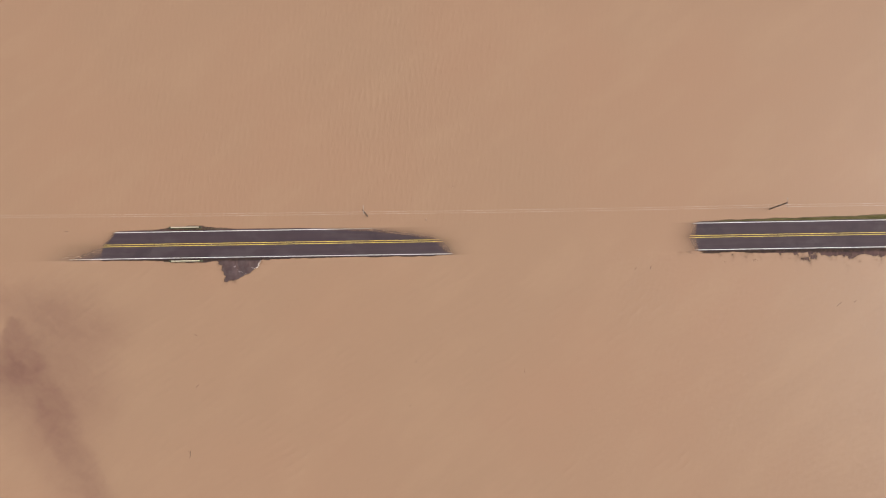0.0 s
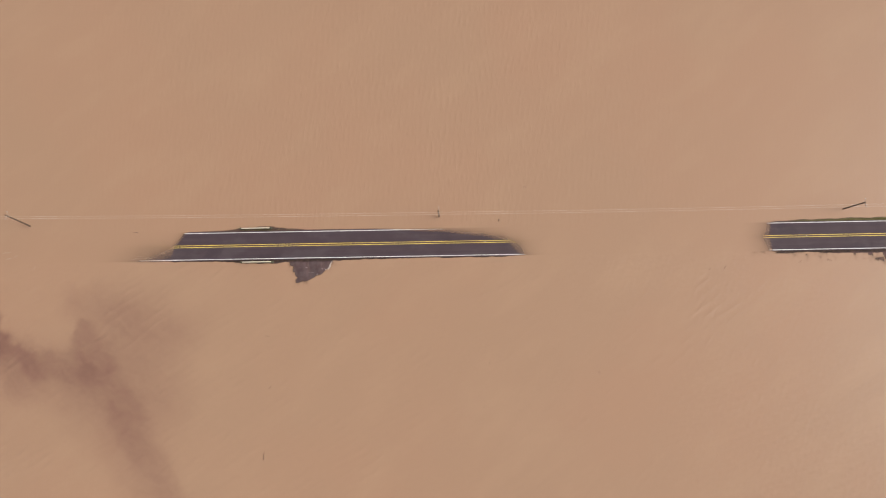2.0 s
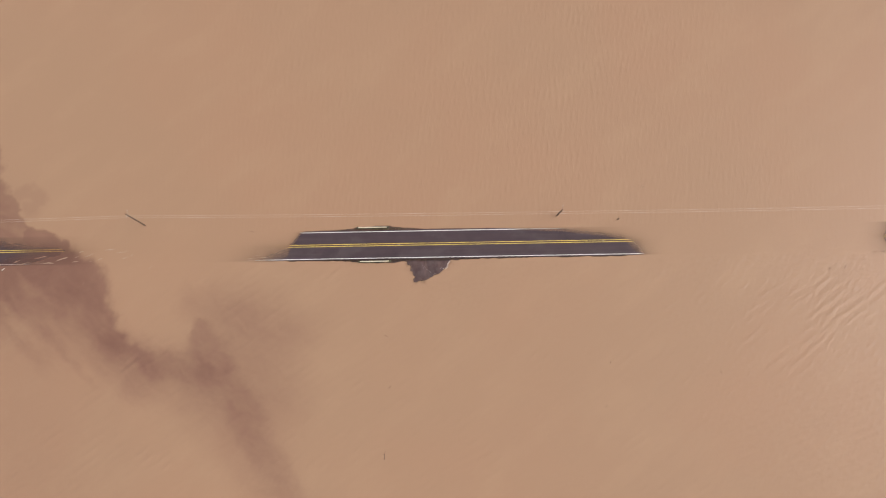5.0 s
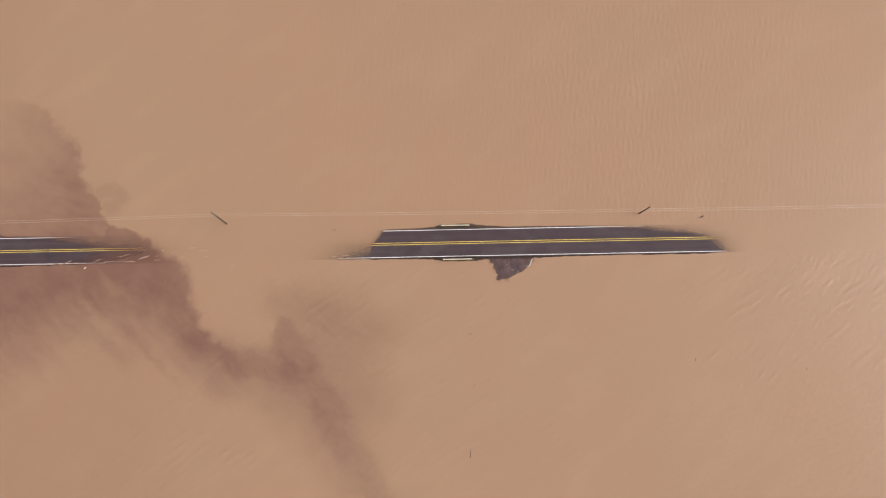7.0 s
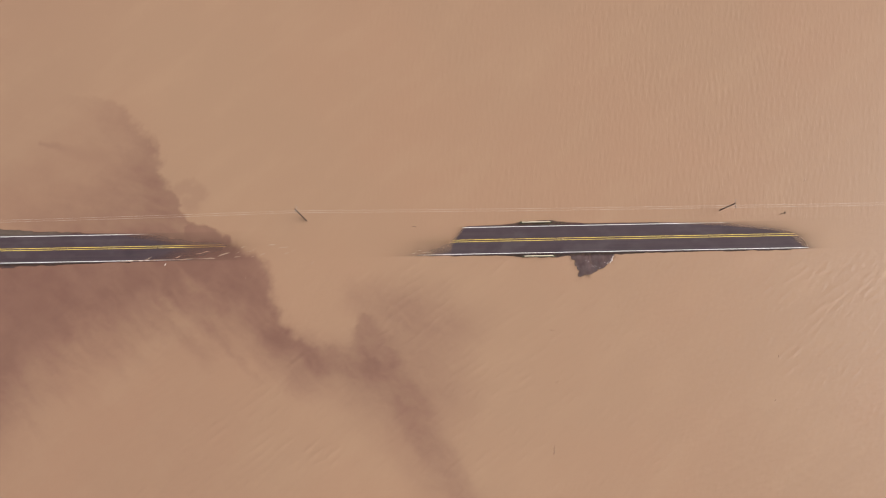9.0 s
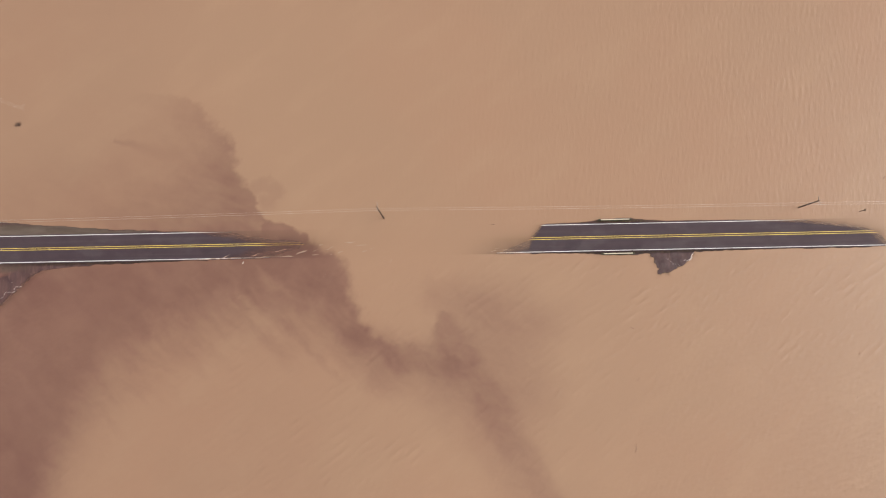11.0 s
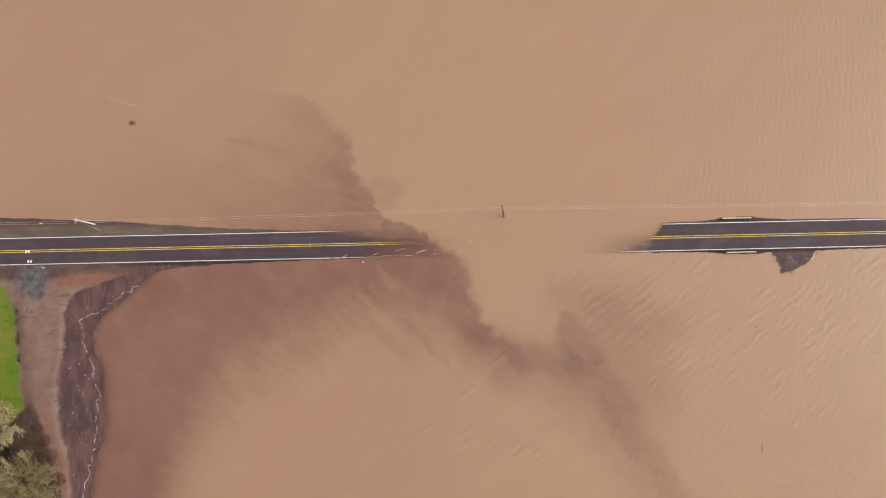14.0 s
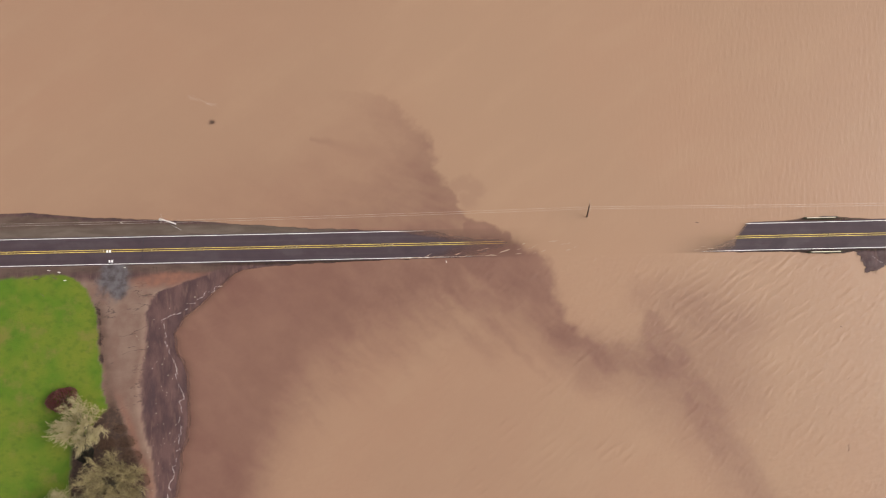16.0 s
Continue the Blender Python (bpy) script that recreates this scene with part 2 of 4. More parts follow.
# ---------------------------------------------------------------- the lie of the land
TABLES = {}


def value_noise(x, y, seed):
    if seed not in TABLES:
        TABLES[seed] = np.random.RandomState(seed).rand(256, 256)
    table = TABLES[seed]
    ix, iy = np.floor(x).astype(int), np.floor(y).astype(int)
    fx, fy = x - ix, y - iy
    fx, fy = fx * fx * (3 - 2 * fx), fy * fy * (3 - 2 * fy)
    a, b = table[ix % 256, iy % 256], table[(ix + 1) % 256, iy % 256]
    c, d = table[ix % 256, (iy + 1) % 256], table[(ix + 1) % 256, (iy + 1) % 256]
    return (a * (1 - fx) + b * fx) * (1 - fy) + (c * (1 - fx) + d * fx) * fy


def fbm(x, y, size, octaves=4, seed=1):
    """Noise from -1 to 1 with features of about that size in metres."""
    total, weight = 0.0, 0.0
    for o in range(octaves):
        total = total + value_noise(x / size * 2**o + 17.3 * o, y / size * 2**o - 9.1 * o, seed + o) * 0.55**o
        weight += 0.55**o
    return total / weight * 2 - 1


def smooth(a, b, v):
    u = np.clip((v - a) / (b - a), 0, 1)
    return u * u * (3 - 2 * u)


ROAD_HALF = 3.95
CROWN_X = [-3000, -330, -200, -150, -110, -91, -82, -74, -69, -63, -57, -45, -20, -7, 1.9, 3.4, 5.4, 7.2, 15, 50, 64.5, 75, 82.7, 90, 93.4, 97.6, 110, 150, 159, 164.8, 167, 172, 220, 330, 3000]
CROWN_Z = [0.9, 0.9, 0.72, 0.45, 0.13, 0.050, 0.024, 0.004, -0.009, -0.017, -0.036, -0.12, -0.13, -0.050, -0.028, 0.003, 0.064, 0.108, 0.15, 0.15, 0.074, 0.058, 0.043, 0.018, 0.0, -0.036, -0.2, -0.25, -0.07, 0.0, 0.05, 0.14, 0.42, 0.7, 0.9]


def road_z(x, y):
    """Height of the carriageway over the flood: a long profile, a crown and, on the middle stretch, a tilt to the north."""
    x, y = np.asarray(x, float), np.asarray(y, float)
    z = np.interp(x, CROWN_X, CROWN_Z)
    mid = smooth(-30, -12, x) * (1 - smooth(115, 140, x))
    west = 1 - smooth(-40, -20, x)
    return z - np.abs(y) * (0.003 * mid + np.where(y > 0, 0.010, 0.003) * west + 0.004) - y * 0.015 * mid


def north_edge(x):
    """How far north of the centre line dry ground reaches."""
    y = np.interp(x, [-330, -199, -188, -179, -166, -147, -130, -112, -97, -20, 10, 18, 23, 30, 35, 41, 50, 100, 160, 174, 190, 206, 216, 330],
                  [14, 11.0, 10.9, 9.7, 8.9, 7.9, 6.4, 5.0, 4.15, 4.1, 4.1, 4.35, 5.0, 5.15, 4.5, 4.15, 4.05, 4.0, 4.1, 4.35, 4.65, 4.9, 5.1, 6.5])
    return y + 0.22 * fbm(x, x * 0, 3.0, 3, 5)


def south_edge(x):
    y = np.interp(x, [-330, -150, -138, -124, -102, -92, 8, 16, 24, 32, 40, 60, 160, 175, 190, 220, 330],
                  [7, 7, 6.1, 5.0, 4.3, 4.1, 4.15, 4.4, 4.9, 4.8, 4.3, 4.15, 4.2, 4.5, 4.8, 5.0, 6])
    return y + 0.45 * fbm(x, x * 0 + 40, 3.0, 4, 9)


FOAM_Y, FOAM_X = [-100, -63, -59.7, -54, -51, -46, -39.5, -35.5, -32, -28.7, -24, -18.6, -17.3, -16, -13.6, -11.7, -9.9, -6], [-153, -150.4, -149.5, -148.6, -148, -148, -147.5, -149, -149.4, -150.8, -152.6, -153, -148.6, -147, -143.5, -140.8, -137.8, -134]
WATER_Y, WATER_X = [-100, -65.5, -58.5, -54.5, -50.7, -45.4, -38.8, -34.8, -30, -28.7, -22.7, -18.7, -14.7, -9.35, -7.2, -5.9, -5.0], [-152, -149.4, -148.5, -148.2, -147.2, -146.4, -146.8, -147, -148.4, -149.6, -150.6, -148.3, -143.5, -137.8, -135.5, -133, -124]
MUD_Y, MUD_X = [-100, -62.3, -58.3, -54.4, -47.9, -41.2, -34.5, -29.3, -25.2, -21.2, -17, -13.7, -11.3, -8.4, -5.8], [-150, -154, -154.7, -155, -157.1, -158.5, -158.8, -157.7, -157.4, -157.6, -157.3, -156.3, -153.9, -145.8, -137.5]
LAWN_Y, LAWN_X = [-100, -58, -51, -42, -35.7, -29, -22, -18, -14, -10.2, -7.4, -6.0, -5.0], [-176, -176.5, -175.5, -167.2, -168.6, -169.8, -170.7, -171.2, -172, -173.9, -177.5, -181.6, -186]


def foam_x(y):
    return np.interp(y, FOAM_Y, FOAM_X) + 0.45 * fbm(y, y * 0 + 3, 2.6, 4, 21)


def water_x(y):
    return np.interp(y, WATER_Y, WATER_X) + 0.6 * fbm(y, y * 0 + 3, 3.0, 4, 22)


def mud_x(y):
    return np.interp(y, MUD_Y, MUD_X) + 0.5 * fbm(y, y * 0 + 8, 3.0, 4, 23)


def lawn_x(y):
    return np.interp(y, LAWN_Y, LAWN_X) + 1.3 * fbm(y, y * 0 + 5, 4.0, 5, 25)


def drive_west(y):
    """Where the drive gives way to scrub south of the lawn."""
    return np.interp(y, [-100, -61, -55, -47.5, -41.5, -36], [-150, -154.5, -157.2, -160, -162.3, -165]) + 0.5 * fbm(y, y * 0 + 11, 4.0, 3, 27)


def ground_z(x, y):
    x, y = np.asarray(x, float), np.asarray(y, float)
    bed = -1.7 + 0.35 * fbm(x, y, 30, 3, 31)
    edge_n, edge_s = road_z(x, x * 0 + ROAD_HALF) - 0.04, road_z(x, x * 0 - ROAD_HALF) - 0.04
    away = np.abs(y)
    edge = np.where(y > 0, edge_n, edge_s)
    reach = np.maximum(np.where(y > 0, north_edge(x), south_edge(x)) - ROAD_HALF, 0.1)
    over = away - ROAD_HALF
    rise = np.maximum(edge, 0.0)
    slope = edge - np.where(over < reach, rise * over / reach, rise + (over - reach) * 0.45)
    slope = slope + np.clip(over, 0, 1) * 0.05 * fbm(x, y, 1.6, 3, 33) * (edge > -0.05)
    bank = np.where(away <= ROAD_HALF, road_z(x, np.clip(y, -ROAD_HALF, ROAD_HALF)) - 0.09, slope)
    # the west bank south of the road: foreshore, driveway and lawn
    fx, mx = water_x(y), mud_x(y)
    shore = np.where(x > fx, -np.minimum((x - fx) * 0.028, 0.084) - np.maximum(x - fx - 3, 0) * 0.08, np.where(x > mx, 0.42 * (fx - x) / np.maximum(fx - mx, 0.5), 0.42 + 0.28 * smooth(0, 1.2, mx - x)))
    shore = shore + smooth(0, 3, fx - x) * 0.07 * fbm(x, y, 2.2, 4, 37) + 0.35 * smooth(0, 30, lawn_x(y) - x)
    join = np.maximum(smooth(-4.2, -8.5, y), smooth(-2.5, 0.0, x - fx))
    shore = shore * join + edge_s * (1 - join)
    shore = np.where((y < -ROAD_HALF) & (x < -120), shore, -9)
    # a washed-out gravel patch beside the middle stretch
    left, right = np.interp(y, [-10, -4], [36.9, 34.9]), np.interp(y, [-10, -9.3, -7.8, -6, -4.1], [38.6, 40.4, 43.4, 45.6, 46.3])
    inside = np.minimum(np.minimum(x - left, right - x), y + 9.9) + 0.75 * fbm(x, y, 2.0, 5, 41) + 0.9 * fbm(x, y, 0.9, 3, 47)
    patch = np.where((y < -3.9) & (y > -14) & (x > 28) & (x < 54), np.clip(inside * 0.07, -0.5, 0.10), -9)
    # a ragged shoal of brush and mud along the eastern stretch
    lumps = 0.6 * fbm(x, y, 3.6, 3, 43) + 0.7 * fbm(x, y, 1.3, 4, 45)
    shoal = 0.03 - 0.040 * np.maximum(-4.4 - y, 0) + 0.15 * lumps * smooth(154, 166, x) - 0.10 * (1 - smooth(160, 200, x)) - 1.7 * (1 - smooth(151, 160, x))
    shoal = np.where((y < -ROAD_HALF) & (y > -12) & (x > 150), np.clip(shoal, -1.7, 0.035), -9)
    return np.maximum(np.maximum(np.maximum(bed, bank), shoal), np.maximum(shore, patch))


def spaced(*stretches):
    """Coordinates from stretches of (start, end, step)."""
    out = []
    for a, b, s in stretches:
        out += list(np.linspace(a, b, max(1, round((b - a) / s)), endpoint=False))
    return np.array(out + [stretches[-1][1]])


def sheet(name, xs, ys, height, material, **fields):
    """One grid mesh over xs and ys with its height and its named surface fields."""
    gx, gy = np.meshgrid(xs, ys)
    nx, ny = len(xs), len(ys)
    co = np.stack([gx, gy, height], -1).reshape(-1, 3)
    i = (np.arange(ny - 1)[:, None] * nx + np.arange(nx - 1)[None]).ravel()
    quads = np.stack([i, i + 1, i + nx + 1, i + nx], -1)
    me = bpy.data.meshes.new(name)
    me.vertices.add(len(co))
    me.vertices.foreach_set("co", co.ravel().astype(np.float32))
    me.loops.add(quads.size)
    me.loops.foreach_set("vertex_index", quads.ravel().astype(np.int32))
    me.polygons.add(len(quads))
    me.polygons.foreach_set("loop_start", np.arange(0, quads.size, 4).astype(np.int32))
    me.polygons.foreach_set("use_smooth", np.ones(len(quads), bool))
    me.update(calc_edges=True)
    for key, v in fields.items():
        at = me.attributes.new(key, "FLOAT", "POINT")
        at.data.foreach_set("value", np.asarray(v, np.float32).ravel())
    me.materials.append(material)
    return new(name, me)


def build_ground():
    xs = spaced((-3000, -400, 260), (-400, -215, 6), (-215, -95, 0.6), (-95, 28, 0.8), (28, 54, 0.4), (54, 225, 0.8), (225, 400, 6), (400, 3000, 260))
    ys = spaced((-3000, -120, 240), (-120, -75, 4), (-75, -14, 0.7), (-14, -3.95, 0.3), (-3.95, 3.95, 1.3), (3.95, 12, 0.3), (12, 80, 6), (80, 3000, 240))
    gx, gy = np.meshgrid(xs, ys)
    z = ground_z(gx, gy)
    n1, n2 = fbm(gx, gy, 3.0, 4, 51), fbm(gx, gy, 1.2, 3, 53)
    west = smooth(-132, -140, gx) * (gy < 0)
    drive = west * smooth(-0.2, 0.5, mud_x(gy) - gx + 0.5 * n2 + 0.7 * n1) * smooth(-7.0, -9.5, gy + 0.8 * n1)
    lawn = (gy < 0) * smooth(-0.4, 0.5, lawn_x(gy) - gx + 0.5 * n2) * smooth(-5.4, -6.6, gy + 0.5 * n2 - 0.07 * (gx + 181))
    lawn = lawn * smooth(0.75, 1.15, np.hypot((gx + 165.5) / 8.5, (gy + 57.5) / 9.0) + 0.25 * n1) * smooth(0.7, 1.1, np.hypot((gx + 173.0) / 4.2, (gy + 55.5) / 5.5) + 0.25 * n1) * smooth(0.7, 1.2, np.hypot((gx + 166.5) / 3.5, (gy + 48) / 5.0) + 0.25 * n1)
    sward = (gy < 0) * smooth(-0.6, 2.5, lawn_x(gy) + 3.0 - gx + 1.2 * n1) * smooth(-42, -48, gy) * smooth(-145, -150, gx) * smooth(-0.1, 0.4, n1) * (gx < -178)
    clay = np.exp(-(((gx + 152) / 10.5) ** 2 + ((gy + 7.9 - 0.11 * (gx + 152) + 0.6 * n1) / 2.1) ** 2) ** 2) * smooth(-0.6, 0.1, n1 + 0.3) * smooth(-0.8, 0.8, mud_x(gy) - gx + 0.9 * n2 + 0.9 * n1)
    off = gx - drive_west(gy) + 0.5 * n1
    # bare soil under the trees, their shade painted into its dark tone
    scrub = west * smooth(-1.6, -3.0, off) * smooth(-38, -44, gy + 2 * n1) * smooth(-180, -176, gx) * (1 - lawn)
    clay = np.maximum(clay, 0.65 * np.exp(-((off + 1.0) / 1.15) ** 2) * smooth(-36, -42, gy) * (gy < 0) * drive)
    clay = np.maximum(clay, 0.45 * np.exp(-((gx - lawn_x(gy) - 1.2) / 1.0) ** 2) * smooth(-14, -22, gy) * (gy < 0))
    apron = smooth(4.6, 2.4, np.hypot((gx + 166.8) * 0.84, (gy + 7.4) * 0.62) + 1.4 * n1 + 0.6 * n2) * (gy < -3.9)
    apron = np.maximum(apron, 0.3 * ((gy < -3.9) & (gy > -12) & (gx > 30) & (gx < 52)))
    verge = ((gy > 3.5) & (gx < -80)) * smooth(0.03, 0.12, z + 0.03 * n1) + west * smooth(-7.2, -5.2, gy + 0.5 * n1) * (gx < -128) * 0.8
    verge = np.maximum(verge, 0.62 * np.exp(-((gx - lawn_x(gy) - 1.3 + 0.6 * n1) / 1.5) ** 2) * smooth(-11, -16, gy) * (gx < -140))
    grassy = (gy > 3.5) * ((smooth(160, 176, gx)) + np.exp(-((gx - 27) / 10) ** 2) * smooth(0.0, 0.05, z)) * smooth(-0.05, 0.06, z)
    wet = smooth(0.11, 0.03, z + 0.03 * n2) * smooth(-0.12, -0.02, z) * (gy > 4) * (gx < -95)
    # dark line beside the south edge: wet soil with a painted shadow line
    lip = (np.abs(gy) > 3.8) * smooth(5.0, 4.4, np.abs(gy) + 0.5 * n1) * (gy < 0) * smooth(-150, -130, gx)
    shoulder = (gx < -88) * smooth(7.4, 6.2, gy + 0.6 * n1) * smooth(3.6, 3.9, gy) * smooth(-0.02, 0.025, z + 0.012 * n1)
    shaded_soil = np.clip(np.maximum(np.maximum(0.2 * wet, 0.9 * lip), 0.78 * scrub), 0, 1)
    return sheet("ground", xs, ys, z, M_GROUND, gravel=drive, lawn=lawn, sward=np.clip(np.maximum(sward, grassy), 0, 1),
                 shoulder=shoulder, shaded_soil=shaded_soil, clay=clay, apron=apron, verge=np.clip(verge, 0, 1))


ground = tagged(build_ground(), "flooded farmland with muddy bank, gravel drive and lawn", "ground", kind="structure")


def wave_field(nx, ny, step, heading, length, focus, seed, band=0.42):
    """Wind waves of unit height by their spectrum, on a regular grid."""
    rs = np.random.RandomState(seed)
    kx, ky = np.meshgrid(np.fft.fftfreq(nx, step) * 2 * np.pi, np.fft.fftfreq(ny, step) * 2 * np.pi)
    k = np.hypot(kx, ky) + 1e-9
    power = np.exp(-((np.log(k * length / (2 * np.pi))) / band) ** 2) * np.abs(np.cos(np.arctan2(ky, kx) - radians(heading))) ** focus
    f = np.real(np.fft.ifft2(power * (rs.randn(ny, nx) + 1j * rs.randn(ny, nx))))
    f = f / f.std()
    return f + 0.28 * (f * f - 1)      # peaked crests, flat troughs


# a sediment tongue drifting south-east: (x, y, radius) along it
TONGUE = [(-44, -25, 4.5), (-33, -31.5, 5), (-23, -32, 6.5), (-16, -37, 7.5), (-10, -44, 7), (-5, -53, 5.5), (1, -63, 5), (9, -80, 5)]


def along(x, y, chain):
    """How far from a chain of discs, in radii."""
    best = np.full_like(x, 9.0)
    for (ax, ay, ar), (bx, by, br) in zip(chain, chain[1:]):
        lx, ly = bx - ax, by - ay
        u = np.clip(((x - ax) * lx + (y - ay) * ly) / (lx * lx + ly * ly), 0, 1)
        best = np.minimum(best, np.hypot(x - ax - u * lx, y - ay - u * ly) / (ar + u * (br - ar)))
    return best


def sediment(x, y):
    """Clouds of darker sediment: sharp billowing fronts to the east, fading out to the west. A broad view-dependent
    dimming is painted in too.
    """
    wx = x + 2.0 * fbm(x, y, 8, 4, 61) + 1.1 * fbm(x, y, 2.6, 4, 63)
    wy = y + 2.0 * fbm(x, y, 8, 4, 67) + 1.1 * fbm(x, y, 2.6, 4, 69)
    down, across = y * 0.70 - x * 0.71 + 3.0 * fbm(x, y, 9, 3, 62), x * 0.70 + y * 0.71 + 2.2 * fbm(x, y, 7, 4, 64)
    streak = fbm(across, down * 0.22, 3.2, 4, 71)
    fine = fbm(across * 0.93 + down * 0.2 + 0.9 * fbm(x, y, 2.5, 3, 72), down * 0.40, 1.7, 4, 74)
    mottle = fbm(wx, wy, 7, 5, 76)
    # the cloud north of the road
    front = np.interp(wy, [-5, 0, 1.8, 4.7, 5.4, 7.6, 10.8, 14, 15.6, 21, 24, 28, 33, 38, 41, 44, 48], [-54, -58.5, -60.2, -63.8, -66.9, -70.2, -71.6, -73, -76.5, -79, -79.2, -80.2, -84.2, -86, -90, -99, -112])
    front = front + 2.0 - 4.2 * np.abs(fbm(x * 0.7, y, 6, 4, 79)) - 2.4 * np.abs(fbm(x, y, 2.6, 3, 87))
    back = front - wx
    fade = np.interp(wy, [-4, 8, 18, 30, 45], [90, 60, 34, 15, 9])
    north = np.interp(wy, [4, 14, 40], [0.86, 0.66, 0.56]) * smooth(-0.3, 1, back / np.interp(wy, [4, 14, 30], [1.5, 2.4, 4.0])) * np.exp(-np.clip(back, 0, 200) / fade) * smooth(-6, -2, wy) * smooth(47, 37, wy)
    wisp = fbm(x * 0.94 - y * 0.34, (y * 0.94 + x * 0.34) * 3.0, 20, 5, 73)
    puff = fbm(wx, wy, 4.5, 4, 78)
    north = np.clip(north * (1.0 + (0.85 * wisp + 0.28 * puff) * smooth(0, 7, back)), 0, 0.95)
    knob = along(x + 1.3 * fbm(x, y, 2.4, 3, 75), y + 1.3 * fbm(x, y, 2.4, 3, 77), [(-73.0, 15.4, 1.6), (-70.4, 16.8, 1.5), (-67.4, 14.4, 1.9), (-69.6, 11.8, 2.4)])
    north = np.maximum(north, 0.24 * smooth(1.7, 0.4, knob))
    trail = along(x + 2.0 * fbm(x, y, 6, 4, 97), y + 1.2 * fbm(x, y, 5, 4, 99), [(-113.5, 30.2, 0.8), (-107, 28.4, 2.2), (-98, 25.5, 5.0), (-90, 23, 7)])
    north = np.maximum(north, 0.36 * smooth(1.5, 0.0, trail))
    clump = along(x + 0.9 * fbm(x, y, 2.0, 3, 89), y + 0.9 * fbm(x, y, 2.0, 3, 91), [(-70, 4.0, 2.2), (-66.3, 3.8, 2.4), (-64, 1.8, 3.2), (-62.5, -0.5, 3.0)])
    north = np.maximum(north, 0.78 * smooth(1.12, 0.80, clump))
    # the cloud south of the road, with fingers drawn out down the current
    front = np.interp(wy, [-28, -25, -22, -18.9, -14.6, -8.5, -5.5, 0], [-32, -39, -42.2, -43.2, -44.8, -47.8, -49, -55])
    front = front + 1.0 - 2.0 * np.abs(fbm(x, y * 0.7, 5, 4, 93)) - 1.2 * np.abs(fbm(x, y, 2.0, 3, 95))
    floor = np.interp(wx, [-160, -146, -131, -122, -111, -99, -87, -81, -69, -58, -50, -42], [-140, -115, -72, -51, -38, -30, -27, -21.5, -21, -25, -29, -32])
    lift = wy - floor
    west = smooth(-1.2, 3.4, front - wx) * smooth(-13, 16, lift + 7 * streak + 3.0 * fine) * smooth(2, -3, wy)
    west = west * (0.86 + 0.12 * smooth(-34, -8, wy)) * (0.97 + 0.14 * mottle)
    shore = 0.60 * smooth(34, 2, wx + 8 * streak + 3 * fine - np.interp(wy, [-90, -10], [-147, -143])) * smooth(-5, -12, wy)
    near = along(wx, wy, TONGUE)
    tongue = (0.31 * smooth(1.15, 0.35, near) + 0.34 * smooth(2.2, 0.4, along(wx + 1.5, wy + 2.5, TONGUE))) * np.interp(wy, [-80, -55, -40], [0.38, 0.68, 0.94])
    tip = 0.46 * smooth(1.25, 0.5, along(wx, wy, [(-22.4, -19.5, 2.2), (-21, -25, 4.5), (-17, -32, 6.5)]))
    veil = 0.30 * smooth(1.7, 0.0, along(wx, wy, [(-24, -14, 4), (-10, -17, 8), (2, -24, 9)])) + 0.24 * smooth(1.6, 0.0, along(wx, wy, [(-12, -26, 10), (0, -42, 10)]))
    # weaker sky reflection over the western water, painted in as extra silt
    view_dim = 0.15 * smooth(-20, -80, x) * smooth(-8, -24, y) + 0.13 * smooth(-70, -130, x) * smooth(2, 10, y)
    soft = np.clip(1 + 0.30 * fine + 0.20 * mottle, 0.4, 1.5)
    clear = (1 - view_dim) * (1 - north) * (1 - 0.93 * west) * (1 - shore) * (1 - np.clip(tongue * soft, 0, 1)) * (1 - np.clip(tip * soft, 0, 1)) * (1 - np.clip(veil * soft, 0, 1))
    return np.clip((1 - clear) * (0.92 + 0.10 * streak + 0.06 * fine), 0, 1)


